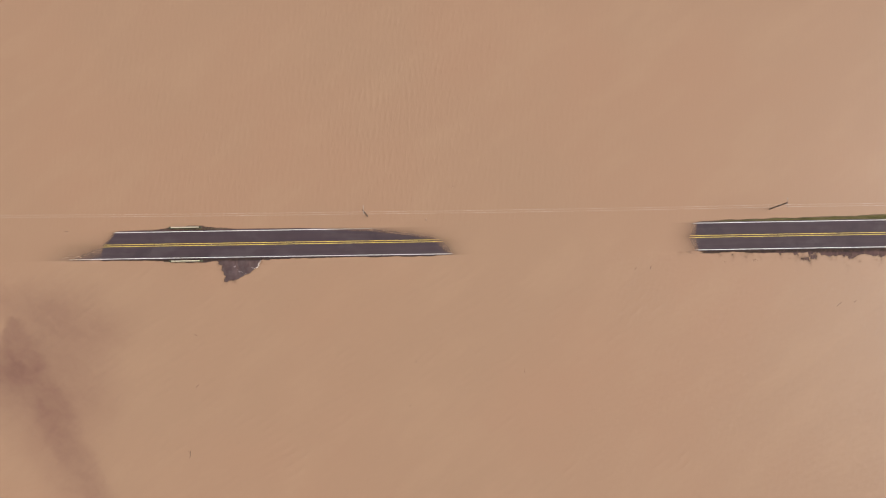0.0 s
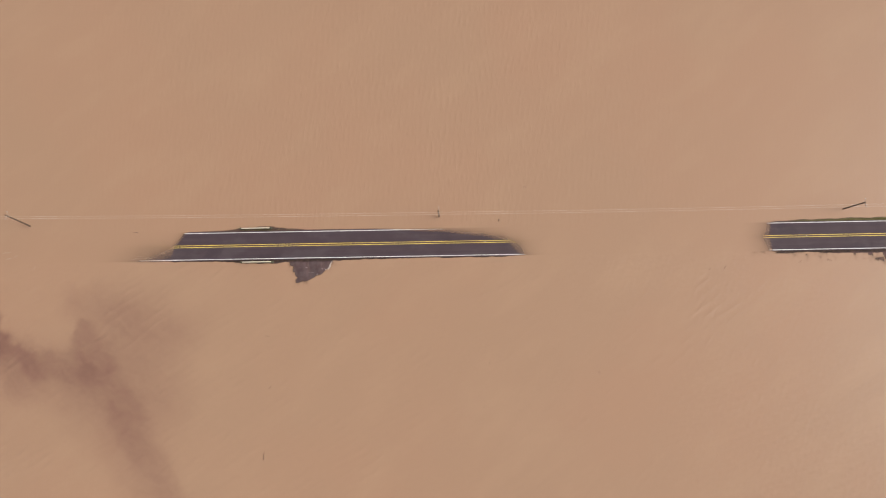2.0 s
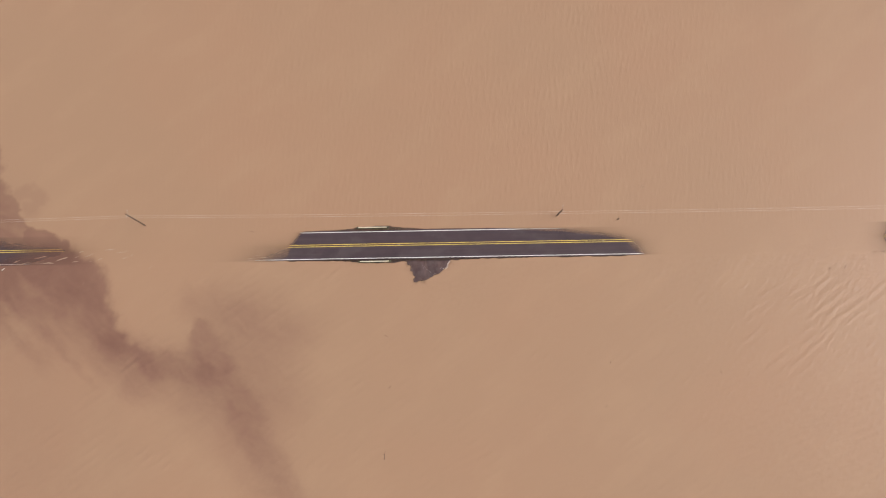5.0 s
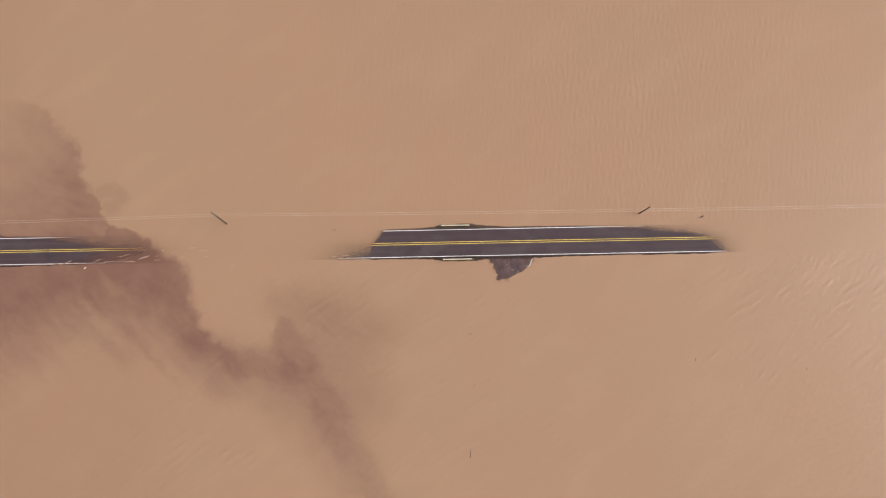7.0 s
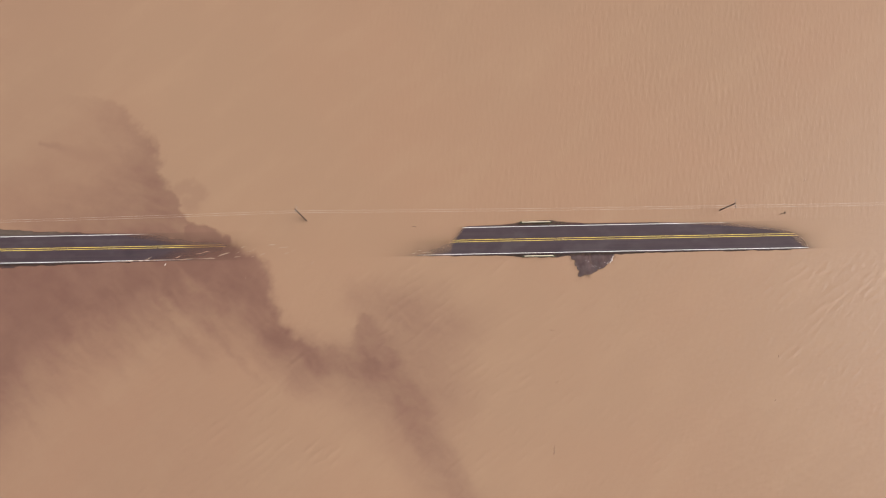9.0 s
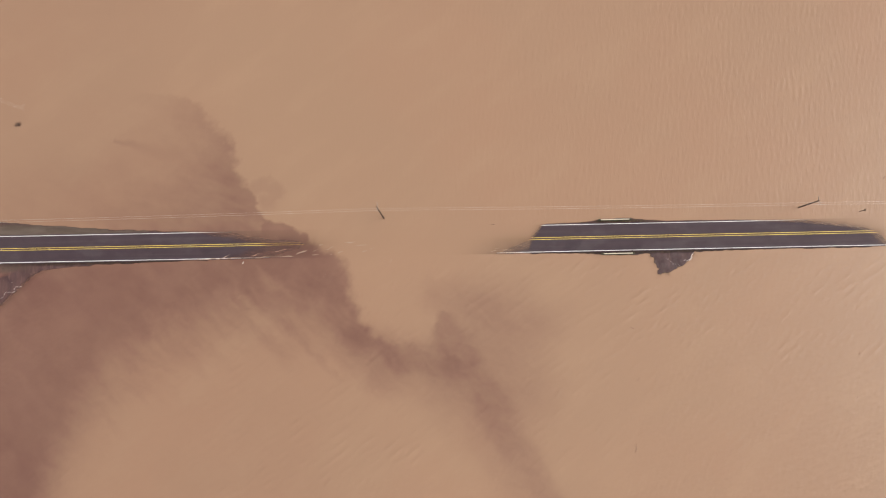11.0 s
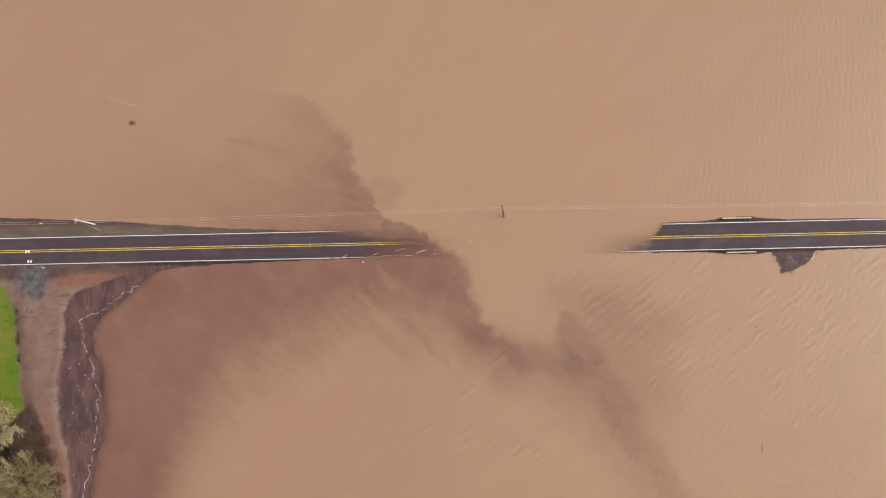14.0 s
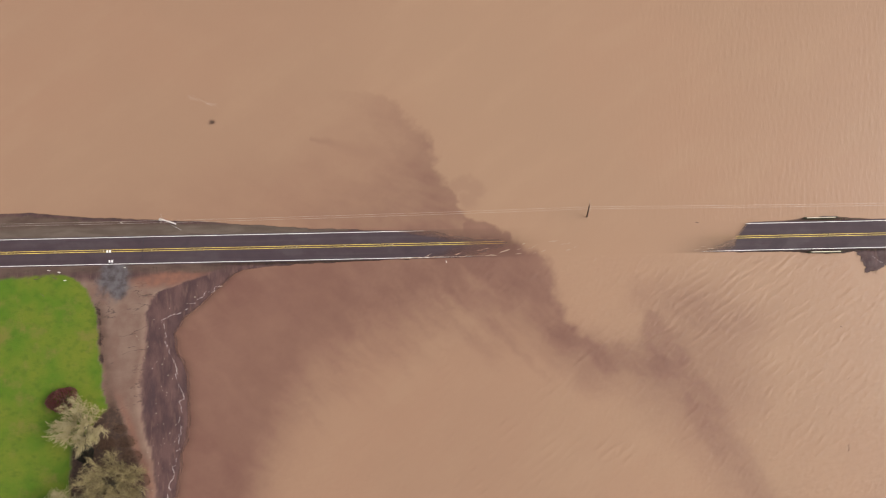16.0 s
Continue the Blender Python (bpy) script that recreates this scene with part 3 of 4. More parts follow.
def build_water():
    step = 0.36
    nx, ny = 1250, 446
    fx, fy = -215 + step * np.arange(nx), -78 + step * np.arange(ny)
    xs = np.concatenate([spaced((-3000, -400, 260), (-400, -222, 20)), fx, spaced((240, 400, 20), (400, 3000, 260))])
    ys = np.concatenate([spaced((-3000, -200, 260), (-200, -84, 20)), fy, spaced((88, 200, 20), (200, 3000, 260))])
    i0, j0 = int(np.searchsorted(xs, fx[0])), int(np.searchsorted(ys, fy[0]))
    gx, gy = np.meshgrid(xs, ys)
    depth = -ground_z(gx, gy)
    on_road = np.abs(gy) < ROAD_HALF
    depth = np.where(on_road, -road_z(gx, np.clip(gy, -ROAD_HALF, ROAD_HALF)) + 0.006 * fbm(gx, gy, 2.5, 4, 81), depth)
    south = wave_field(nx, ny, step, -48, 1.8, 4, 3)
    cross = wave_field(nx, ny, step, -56, 2.45, 26, 4, 0.34)
    north = wave_field(nx, ny, step, -8, 1.6, 14, 5)
    sub_x, sub_y = gx[j0:j0 + ny, i0:i0 + nx], gy[j0:j0 + ny, i0:i0 + nx]
    side = smooth(-6, 10, sub_y)
    gust = 0.8 + 0.3 * fbm(sub_x, sub_y, 28, 3, 83) + 0.32 * fbm((sub_x * 0.86 + sub_y * 0.51) * 0.25, sub_y * 0.86 - sub_x * 0.51, 3, 3, 85)
    gust = np.clip(gust, 0.2, 1.5)
    amp_s = (0.66 + 0.34 * smooth(-130, -50, sub_x)) * (1 - 0.38 * smooth(0, 90, sub_x)) * (1 - 0.5 * smooth(150, 210, sub_x)) * gust
    amp_n = (0.25 + 0.75 * smooth(-70, 40, sub_x)) * (1 - 0.7 * smooth(95, 170, sub_x)) * gust * 0.38
    h = (1 - side) * amp_s * (0.0165 * south + 0.0245 * cross) + side * amp_n * 0.0175 * north
    z = np.zeros_like(gx)
    wind = np.full_like(gx, 0.5)
    wind[j0:j0 + ny, i0:i0 + nx] = (1 - side) * amp_s + side * amp_n
    z[j0:j0 + ny, i0:i0 + nx] = h * smooth(0.12, 0.9, depth[j0:j0 + ny, i0:i0 + nx])
    wind = wind * smooth(0.0, 0.4, depth) + 0.05
    return sheet("water", xs, ys, z, M_WATER, depth=depth, silt=sediment(gx, gy), wind=wind)


water = tagged(build_water(), "brown silty flood water with wind ripples and darker sediment", "water", kind="structure")


# ---------------------------------------------------------------- road
def part(name, bm, material, parent, label=""):
    me = bpy.data.meshes.new(name)
    bm.to_mesh(me)
    bm.free()
    me.materials.append(material)
    ob = new(name, me)
    ob.parent = parent
    if label:
        ob["label"] = label
    return ob


def thing(name, m, label, category, group=""):
    ob = new(name)
    ob.matrix_basis = m
    ob.empty_display_size = 0.2
    return tagged(ob, label, category, group)


def ribbon(x0, x1, step, y0, y1, lift, thick, columns=1):
    """A strip of the carriageway's shape between two offsets, with sides."""
    bm = bmesh.new()
    xs = np.linspace(x0, x1, max(2, int((x1 - x0) / step) + 1))
    ys = np.linspace(y0, y1, columns + 1)
    rings = []
    for x in xs:
        top = [bm.verts.new((x, y, float(road_z(x, y)) + lift)) for y in ys]
        low = [bm.verts.new((x, y, float(road_z(x, y)) + lift - thick)) for y in (ys[-1], ys[0])]
        rings.append(top + low)
    for a, b in zip(rings, rings[1:]):
        for j in range(len(a)):
            n = (j + 1) % len(a)
            bm.faces.new((a[j], b[j], b[n], a[n]))
    bm.faces.new(rings[0])
    bm.faces.new(rings[-1][::-1])
    bmesh.ops.recalc_face_normals(bm, faces=bm.faces)
    return bm


def slab(bm, cx, cy, cz, sx, sy, sz, bevel=0.0, turn=0.0):
    """A box with softened edges added to bm."""
    made = bmesh.ops.create_cube(bm, size=1.0, matrix=Matrix.Translation((cx, cy, cz)) @ Matrix.Rotation(turn, 4, "Z") @ Matrix.Diagonal((sx, sy, sz, 1)))
    if bevel:
        edges = list({e for v in made["verts"] for e in v.link_edges})
        bmesh.ops.bevel(bm, geom=edges, offset=bevel, segments=1, affect="EDGES")
    return bm


def tube(bm, a, b, ra, rb, sides=8, caps=True):
    """A tapered round bar from a to b added to bm."""
    a, b = Vector(a), Vector(b)
    turn = (b - a).to_track_quat("Z", "Y").to_matrix()
    rings = []
    for p, r in ((a, ra), (b, rb)):
        rings.append([bm.verts.new(p + turn @ Vector((r * math.cos(2 * math.pi * i / sides), r * math.sin(2 * math.pi * i / sides), 0))) for i in range(sides)])
    for i in range(sides):
        n = (i + 1) % sides
        f = bm.faces.new((rings[0][i], rings[0][n], rings[1][n], rings[1][i]))
        f.smooth = sides > 4
    if caps:
        bm.faces.new(rings[0][::-1])
        bm.faces.new(rings[1])
    return bm


me_road = bpy.data.meshes.new("road")
bm = ribbon(-330, 330, 1.0, -ROAD_HALF, ROAD_HALF, 0.0, 0.10, 10)
bm.to_mesh(me_road)
bm.free()
me_road.materials.append(M_ASPHALT)
road = tagged(new("road", me_road), "two-lane grey asphalt road, partly under flood water", "road", kind="structure")
for y in (-3.65, 3.65):
    part("edge_line", ribbon(-330, 330, 1.0, y - 0.078, y + 0.078, 0.005, 0.004), M_WHITE, road, "worn white edge line")
for y in (-0.26, 0.26):
    part("centre_line", ribbon(-330, 330, 1.0, y - 0.06, y + 0.06, 0.005, 0.004), M_YELLOW, road, "solid yellow centre line")


def reflector_mesh():
    bm = bmesh.new()
    slab(bm, 0, 0, 0.012, 0.22, 0.16, 0.024, 0.008)
    me = bpy.data.meshes.new("reflector")
    bm.to_mesh(me)
    bm.free()
    me.materials.append(M_REFL)
    return me


REFLECTOR = reflector_mesh()
for x in [-103.8 - 13.2 * n for n in range(8)] + [-91.0, -78.0, 32.5, 88.0, 174.5]:
    ob = new("reflector", REFLECTOR)
    ob.parent = road
    ob.location = (x, 0.0, float(road_z(x, 0)) + 0.004)
for cx, cy in ((-168.4, -0.15), (-167.7, -2.85)):
    for dx in (-0.36, 0.36):
        part("painted_mark", slab(bmesh.new(), cx + dx, cy, float(road_z(cx, cy)) + 0.006, 0.48, 0.72, 0.006), M_WHITE, road, "white painted block")


M_TAR = speckled("crack_sealant", (0.036, 0.028, 0.031), (0.052, 0.040, 0.044), 2.0, 0.7)


def sealed_crack(x, y0, y1, width, seed):
    """A wavering seam of tar across the lanes."""
    bm = bmesh.new()
    ys = np.linspace(y0, y1, 15)
    xs = x + 0.22 * fbm(ys, ys * 0 + seed, 2.5, 3, seed)
    wide = width * (0.7 + 0.5 * np.abs(fbm(ys, ys * 0, 1.2, 2, seed + 1)))
    rows = []
    for px, py, w in zip(xs, ys, wide):
        z = float(road_z(px, py)) + 0.003
        rows.append([bm.verts.new((px + k * w / 2, py, z + (0.006 if k == 0 else 0))) for k in (-1, 0, 1)])
    for p, q in zip(rows, rows[1:]):
        for j in (0, 1):
            bm.faces.new((p[j], p[j + 1], q[j + 1], q[j]))
    return part("sealed_crack", bm, M_TAR, road, "dark tar seam across the lanes")


sealed_crack(-159.0, -3.5, 3.5, 0.26, 101)


# ---------------------------------------------------------------- bridge railings
def railing(x0, x1, y, out):
    deck = float(road_z((x0 + x1) / 2, y))
    ob = thing("bridge_railing", pose((x0 + x1) / 2, y, deck - 0.25), "cream concrete bridge railing with dark end posts at the road edge", "railing", "bridge railings")
    half = (x1 - x0) / 2
    part("rail", slab(bmesh.new(), 0, 0, 1.12, 2 * half, 0.26, 0.24, 0.03), M_CONC, ob)
    # shadow line under the rail is put into these dark parts
    part("lower_rail", slab(bmesh.new(), 0, 0, 0.62, 2 * half, 0.14, 0.16, 0.02), M_MOSS_SHADE, ob)
    part("kerb_beam", slab(bmesh.new(), 0, out * 0.05, 0.06, 2 * half + 1.2, 0.42, 0.42, 0.04), M_MOSS_SHADE, ob, "concrete kerb, darkened for the shadow line beside the rail")
    for i in range(6):
        px = -half + 0.35 + i * (2 * half - 0.7) / 5
        part("post", slab(bmesh.new(), px, 0, 0.58, 0.22, 0.2, 0.86, 0.02), M_MOSS_SHADE, ob)
    for px in (-half - 0.28, half + 0.28):
        part("end_post", slab(bmesh.new(), px, 0, 0.60, 0.45, 0.5, 1.24, 0.05), M_MOSS_SHADE, ob, "dark mossy end post")
    return ob


railing(21.5, 29.2, 4.72, 1)
railing(21.9, 29.7, -4.58, -1)


# ---------------------------------------------------------------- utility poles and wires
def utility_pole(m, height, pale=False, label="", transformer=False):
    ob = thing("utility_pole", m, label, "utility pole", "utility poles along the road")
    wood = M_POLE_PALE if pale else M_POLE
    bm = bmesh.new()
    tube(bm, (0, 0, -2.4), (0, 0, height * 0.5), 0.21, 0.185, 12)
    tube(bm, (0, 0, height * 0.5), (0, 0, height), 0.185, 0.15, 12)
    part("shaft", bm, wood, ob)
    arm_z = height - 0.35
    arm = part("crossarm", slab(bmesh.new(), 0.16, 0, arm_z, 0.10, 2.3, 0.12, 0.012), M_ARM, ob)
    for s in (-1, 1):
        part("brace", tube(bmesh.new(), (0.2, s * 0.85, arm_z - 0.05), (0.2, 0, arm_z - 0.75), 0.025, 0.025, 6), M_STEEL, ob)
    for y in (-1.05, -0.5, 1.05):
        bm = bmesh.new()
        tube(bm, (0.16, y, arm_z + 0.06), (0.16, y, arm_z + 0.16), 0.03, 0.03, 6)
        tube(bm, (0.16, y, arm_z + 0.14), (0.16, y, arm_z + 0.22), 0.09, 0.07, 8)
        tube(bm, (0.16, y, arm_z + 0.22), (0.16, y, arm_z + 0.32), 0.06, 0.05, 8)
        part("insulator", bm, M_INSUL, arm)
    if transformer:
        bm = bmesh.new()
        tube(bm, (-0.42, -0.1, height - 1.9), (-0.42, -0.1, height - 0.8), 0.30, 0.30, 14)
        tube(bm, (-0.42, -0.1, height - 0.8), (-0.42, -0.1, height - 0.7), 0.30, 0.18, 14)
        tube(bm, (-0.42, -0.1, height - 0.7), (-0.42, -0.1, height - 0.45), 0.06, 0.04, 8)
        can = part("transformer", bm, M_INSUL, ob, "pale grey transformer can")
        part("bracket", slab(bmesh.new(), -0.16, -0.05, height - 1.2, 0.14, 0.12, 0.5, 0.01), M_STEEL, can)
        bm = bmesh.new()
        tube(bm, (0.05, -0.2, height - 0.6), (1.6, -1.7, 0.2), 0.02, 0.02, 6)
        part("guy_wire", bm, M_STEEL, ob)
        bm = bmesh.new()
        tube(bm, (1.16, -1.27, 2.5), (1.65, -1.75, -0.1), 0.07, 0.07, 8)
        part("guy_guard", bm, M_INSUL, ob, "pale plastic guy guard")
    return ob


POLES = [(-260.0, 7.6, 0, 9.6, 0, 0), (-150.4, 7.1, 0.15, 9.4, 0, -2), (-37.73, 6.56, 0, 9.3, -10.5, -6.7),
         (75.6, 7.1, 0, 10.3, 0, 0), (184.9, 7.15, 0, 10.2, 0, 0), (296.0, 7.2, 0, 10.2, 0, 0)]
for n, (x, y, z, h, lean_x, lean_y) in enumerate(POLES):
    pale = n == 1
    text = ("bleached pale utility pole with transformer on the grassy verge" if pale
            else "dark leaning wooden utility pole standing in flood water" if n == 2
            else "dark wooden utility pole with crossarm standing in flood water")
    utility_pole(pose(x, y, z, lean_x, lean_y, 0), h, pale, text, pale)


def wire(offset_y, drop, sag):
    """One wire from pole to pole, hanging between them."""
    cu = bpy.data.curves.new("overhead_wire", "CURVE")
    cu.dimensions, cu.bevel_depth, cu.bevel_resolution = "3D", 0.016, 1
    pts = []
    tops = []
    for x, y, z, h, lx, ly in POLES:
        m = pose(x, y, z, lx, ly, 0)
        tops.append(m @ Vector((0.16, offset_y, h - drop)))
    for a, b in zip(tops, tops[1:]):
        for i in range(24):
            u = i / 24
            p = a.lerp(b, u)
            p.z -= sag * 4 * u * (1 - u)
            pts.append(p)
    pts.append(tops[-1])
    sp = cu.splines.new("POLY")
    sp.points.add(len(pts) - 1)
    for q, p in zip(sp.points, pts):
        q.co = (*p, 1)
    cu.materials.append(M_WIRE)
    return tagged(new("overhead_wire", cu), "pale bare overhead wire strung between the utility poles", "wire", "overhead wires")


wire(-0.5, 0.02, 1.1)
wire(-1.05, 0.02, 1.2)


# ---------------------------------------------------------------- posts and drift
def marker_post(x, y, h, lean=(0, 0), label="white plastic roadside marker post"):
    z = max(float(ground_z(x, y)), -0.5)
    ob = thing("marker_post", pose(x, y, z, lean[0], lean[1], 0), label, "marker post", "roadside marker posts")
    part("stem", slab(bmesh.new(), 0, 0, h / 2 - 0.15, 0.14, 0.08, h + 0.3, 0.01), M_WHITE, ob)
    part("reflector_head", slab(bmesh.new(), 0, 0, h - 0.05, 0.30, 0.16, 0.40, 0.03), M_REFL, ob)
    return ob


marker_post(-76.5, -4.6, 1.5, (24, 10), "white marker post standing in flood water")
for x, y in ((-164.9, 7.6), (-163.5, -4.7), (-184.2, -5.1), (-181.4, -5.6), (-179.6, -7.9)):
    marker_post(x, y, 1.0)


def road_sign(x, y, height):
    """The back of a small sign on a post, its foot under water."""
    ob = thing("road_sign", pose(x, y, -0.6), "small weathered road sign on a post in the flood water", "road sign")
    part("post", slab(bmesh.new(), 0, 0, (height + 0.6) / 2, 0.14, 0.14, height + 0.6, 0.015), M_POLE, ob)
    panel = part("panel", slab(bmesh.new(), 0.09, 0, height + 0.25, 0.03, 0.62, 0.76, 0.01), M_ARM, ob, "dull metal sign panel")
    for z in (height + 0.05, height + 0.45):
        part("bolt", tube(bmesh.new(), (0.07, 0, z), (0.125, 0, z), 0.02, 0.02, 6), M_STEEL, panel)
    return ob


road_sign(91.7, 5.6, 2.9)


def stick(x, y, length, turn, forks=2, seed=0, z=0.0):
    """A drifting branch: a bent tapered stem with side shoots."""
    rs = random.Random(seed)
    bm = bmesh.new()
    p, heading, r = Vector((-length / 2, 0, 0.02)), 0.0, 0.05 + length * 0.018
    for i in range(5):
        q = p + Vector((math.cos(heading), math.sin(heading), rs.uniform(-0.03, 0.05))) * length / 5
        tube(bm, p, q, r, r * 0.8, 6)
        if i and forks:
            side = heading + rs.choice((-1, 1)) * rs.uniform(0.5, 1.0)
            tube(bm, q, q + Vector((math.cos(side), math.sin(side), 0.25)) * length * rs.uniform(0.15, 0.3), r * 0.6, r * 0.2, 5)
            forks -= 1
        p, r, heading = q, r * 0.8, heading + rs.uniform(-0.35, 0.35)
    me = bpy.data.meshes.new("driftwood")
    bm.to_mesh(me)
    bm.free()
    me.materials.append(M_DRIFT)
    ob = new("driftwood", me)
    ob.matrix_basis = pose(x, y, z, 0, 0, turn)
    return tagged(ob, "dark wet branch drifting on the flood water", "driftwood", "drifting branches")


for n, (x, y, length, turn) in enumerate([(28.4, -56.1, 2.2, 70), (99.3, 14.8, 0.9, 20), (-8.0, 4.4, 1.3, 150), (201.7, -18.7, 1.8, 45), (205.9, -18.0, 1.0, 60),
                                          (28.7, -24.7, 1.0, 160), (29.7, -38.4, 1.0, 30), (117.4, -35.4, 0.9, 120), (87.0, -44.1, 0.7, 15), (88.5, -32.5, 0.7, 80),
                                          (148.1, -8.4, 0.8, 60), (152.2, -8.1, 1.2, 70), (-0.3, -2.2, 1.7, 100)]):
    stick(x, y, length, turn, 2, n)
for x, y, length, turn in ((-186.8, -7.3, 3.2, 3), (-183.3, -7.1, 2.4, 168), (-185.9, -11.5, 1.6, 130), (-180.8, 9.0, 1.8, 5), (-170.0, 6.6, 1.3, 170)):
    tagged(stick(x, y, length, turn, 3, int(-x * 7), float(ground_z(x, y)) + 0.05), "dark wet branch washed up on the verge")
# stick added as a stand-in for an unidentified dark dashed mark
tagged(stick(-159.3, -4.9, 1.5, 84, 1, 77, float(ground_z(-159.3, -4.9)) + 0.04), "dark stick standing in for a dashed dark mark on the road shoulder")


# ---------------------------------------------------------------- plants
class Twigs:
    """Collects many thin tapered bars for one mesh."""

    def __init__(self):
        self.v, self.f = [], []

    def bar(self, a, b, ra, rb, sides=3):
        axis = (b - a).normalized()
        u = axis.orthogonal().normalized()
        w = axis.cross(u)
        s = len(self.v)
        for p, r in ((a, ra), (b, rb)):
            for i in range(sides):
                c = 2 * math.pi * i / sides
                self.v.append(p + u * (r * math.cos(c)) + w * (r * math.sin(c)))
        for i in range(sides):
            n = (i + 1) % sides
            self.f.append((s + i, s + n, s + sides + n, s + sides + i))

    def leaf(self, p, way, size, rs):
        way = way.normalized()
        u = way.orthogonal().normalized()
        u.rotate(Matrix.Rotation(rs.uniform(0, 6.28), 3, way))
        s = len(self.v)
        self.v += [p, p + way * size * 0.5 + u * size * 0.3, p + way * size, p + way * size * 0.5 - u * size * 0.3 + Vector((0, 0, size * 0.12))]
        self.f += [(s, s + 1, s + 2), (s, s + 2, s + 3)]

    def link(self, name, material, parent):
        me = bpy.data.meshes.new(name)
        me.from_pydata([tuple(p) for p in self.v], [], self.f)
        me.materials.append(material)
        ob = new(name, me)
        ob.parent = parent
        return ob


def bent(way, rs, amount):
    return (way + Vector((rs.uniform(-1, 1), rs.uniform(-1, 1), rs.uniform(-1, 1))) * amount).normalized()


def bare_tree(x, y, height, spread, seed, material, label):
    """A leafless spreading tree: trunk, limbs and a dense crown of fine lichened twigs."""
    rs = random.Random(seed)
    z = float(ground_z(x, y))
    ob = thing("bare_tree", pose(x, y, z - 0.1), label, "tree", "bare trees on the bank")
    trunk, crown = Twigs(), Twigs()
    p = Vector((0, 0, 0))
    for i in range(3):
        q = p + bent(Vector((0, 0, 1)), rs, 0.10) * height * 0.08
        trunk.bar(p, q, 0.38 - i * 0.04, 0.34 - i * 0.04, 10)
        p = q

    def grow(p, way, length, r, level, limb):
        steps = (6, 5, 3, 2)[level]
        for i in range(steps):
            way = bent(way + Vector((0, 0, (0.03, 0.07, 0.10, 0.10)[level])), rs, (0.16, 0.24, 0.30, 0.35)[level])
            q = p + way * length / steps
            (limb if level < 1 else crown).bar(p, q, r, r * 0.86, 5 if level < 1 else 3)
            p, r = q, r * 0.86
            kids = ((0, 2, 2, 3, 3, 3)[i], 2, 1 + i % 2, 0)[level]
            for _ in range(kids):
                out = bent(way, rs, (0.80, 0.75, 0.7, 0)[level])
                grow(p, out, length * rs.uniform(*((0.34, 0.52), (0.34, 0.55), (0.4, 0.65))[level]), (0.055, 0.036, 0.028)[level], level + 1, limb)

    count = 20
    for i in range(count):
        limb = Twigs()
        a = 2.4 * i + rs.uniform(-0.3, 0.3)
        tilt = 1.42 * math.sqrt((i + 0.4) / count)
        flat, rise = math.sin(tilt) * spread * 0.66, (0.10 + 0.62 * math.cos(tilt)) * height * 0.72
        way = Vector((math.cos(a) * flat, math.sin(a) * flat, rise))
        reach = way.length * rs.uniform(0.82, 1.08)
        grow(p, way.normalized(), reach, 0.12, 0, limb)
        limb.link("limb", M_BARK, ob)
    trunk.link("trunk", M_BARK, ob)
    crown.link("crown", material, ob)
    return ob


def shrub(name, x, y, radius, height, seed, material, label, category, leaves=2600, size=0.3, group=""):
    """A rounded shrub: woody stems under a crown of many small leaves."""
    rs = random.Random(seed)
    z = max(float(ground_z(x, y)), -0.15)
    ob = thing(name, pose(x, y, z - 0.05), label, category, group)
    stems, crown = Twigs(), Twigs()
    for _ in range(int(26 + radius * 6)):
        a, t = rs.uniform(0, 6.28), rs.uniform(0.1, 1.2)
        tip = Vector((math.cos(a) * math.sin(t) * radius, math.sin(a) * math.sin(t) * radius, math.cos(t) * height))
        mid = tip * 0.5 + Vector((0, 0, height * 0.12))
        stems.bar(Vector((0, 0, 0)), mid, 0.05, 0.035, 4)
        stems.bar(mid, tip, 0.035, 0.012, 4)
    lumps = [(rs.uniform(0, 6.28), rs.uniform(0, 1.3), rs.uniform(0.86, 1.12)) for _ in range(18)]
    for _ in range(leaves):
        a, t = rs.uniform(0, 6.28), math.acos(rs.uniform(0.08, 1.0))
        n = Vector((math.cos(a) * math.sin(t), math.sin(a) * math.sin(t), math.cos(t)))
        push = max((k - 0.45 * (n - Vector((math.cos(b) * math.sin(c), math.sin(b) * math.sin(c), math.cos(c)))).length for b, c, k in lumps))
        r = max(0.55, push) * rs.uniform(0.78, 1.04)
        crown.leaf(Vector((n.x * radius * r, n.y * radius * r, n.z * height * r)), bent(n, rs, 0.9), size * rs.uniform(0.6, 1.3), rs)
    stems.link("stem_cluster", M_BARK, ob)
    crown.link("crown", material, ob)
    return ob


bare_tree(-172.3, -46.5, 8.0, 8.5, 11, M_TWIG, "leafless spreading tree with pale lichen on its twigs")
bare_tree(-163.6, -61.4, 8.6, 11.2, 19, M_TWIG_TAN, "leafless tan-twigged tree at the edge of the bank")
bare_tree(-177.0, -68.5, 9.5, 8.0, 13, M_TWIG, "leafless lichened tree beside the lawn")
shrub("red_shrub", -178.9, -39.4, 4.4, 3.2, 26, M_RED, "rounded dark-red shrub on the lawn", "shrub", 9000, 0.30)


# low blackish shrub that fills the dark spot between the trees
M_DEEP = speckled("blackish_leaves", (0.020, 0.017, 0.010), (0.038, 0.030, 0.016), 1.0, 0.8)
shrub("dark_shrub", -172.6, -53.8, 2.9, 2.4, 23, M_DEEP, "low blackish shrub at the dark spot between two bare trees", "shrub", 5000, 0.28)


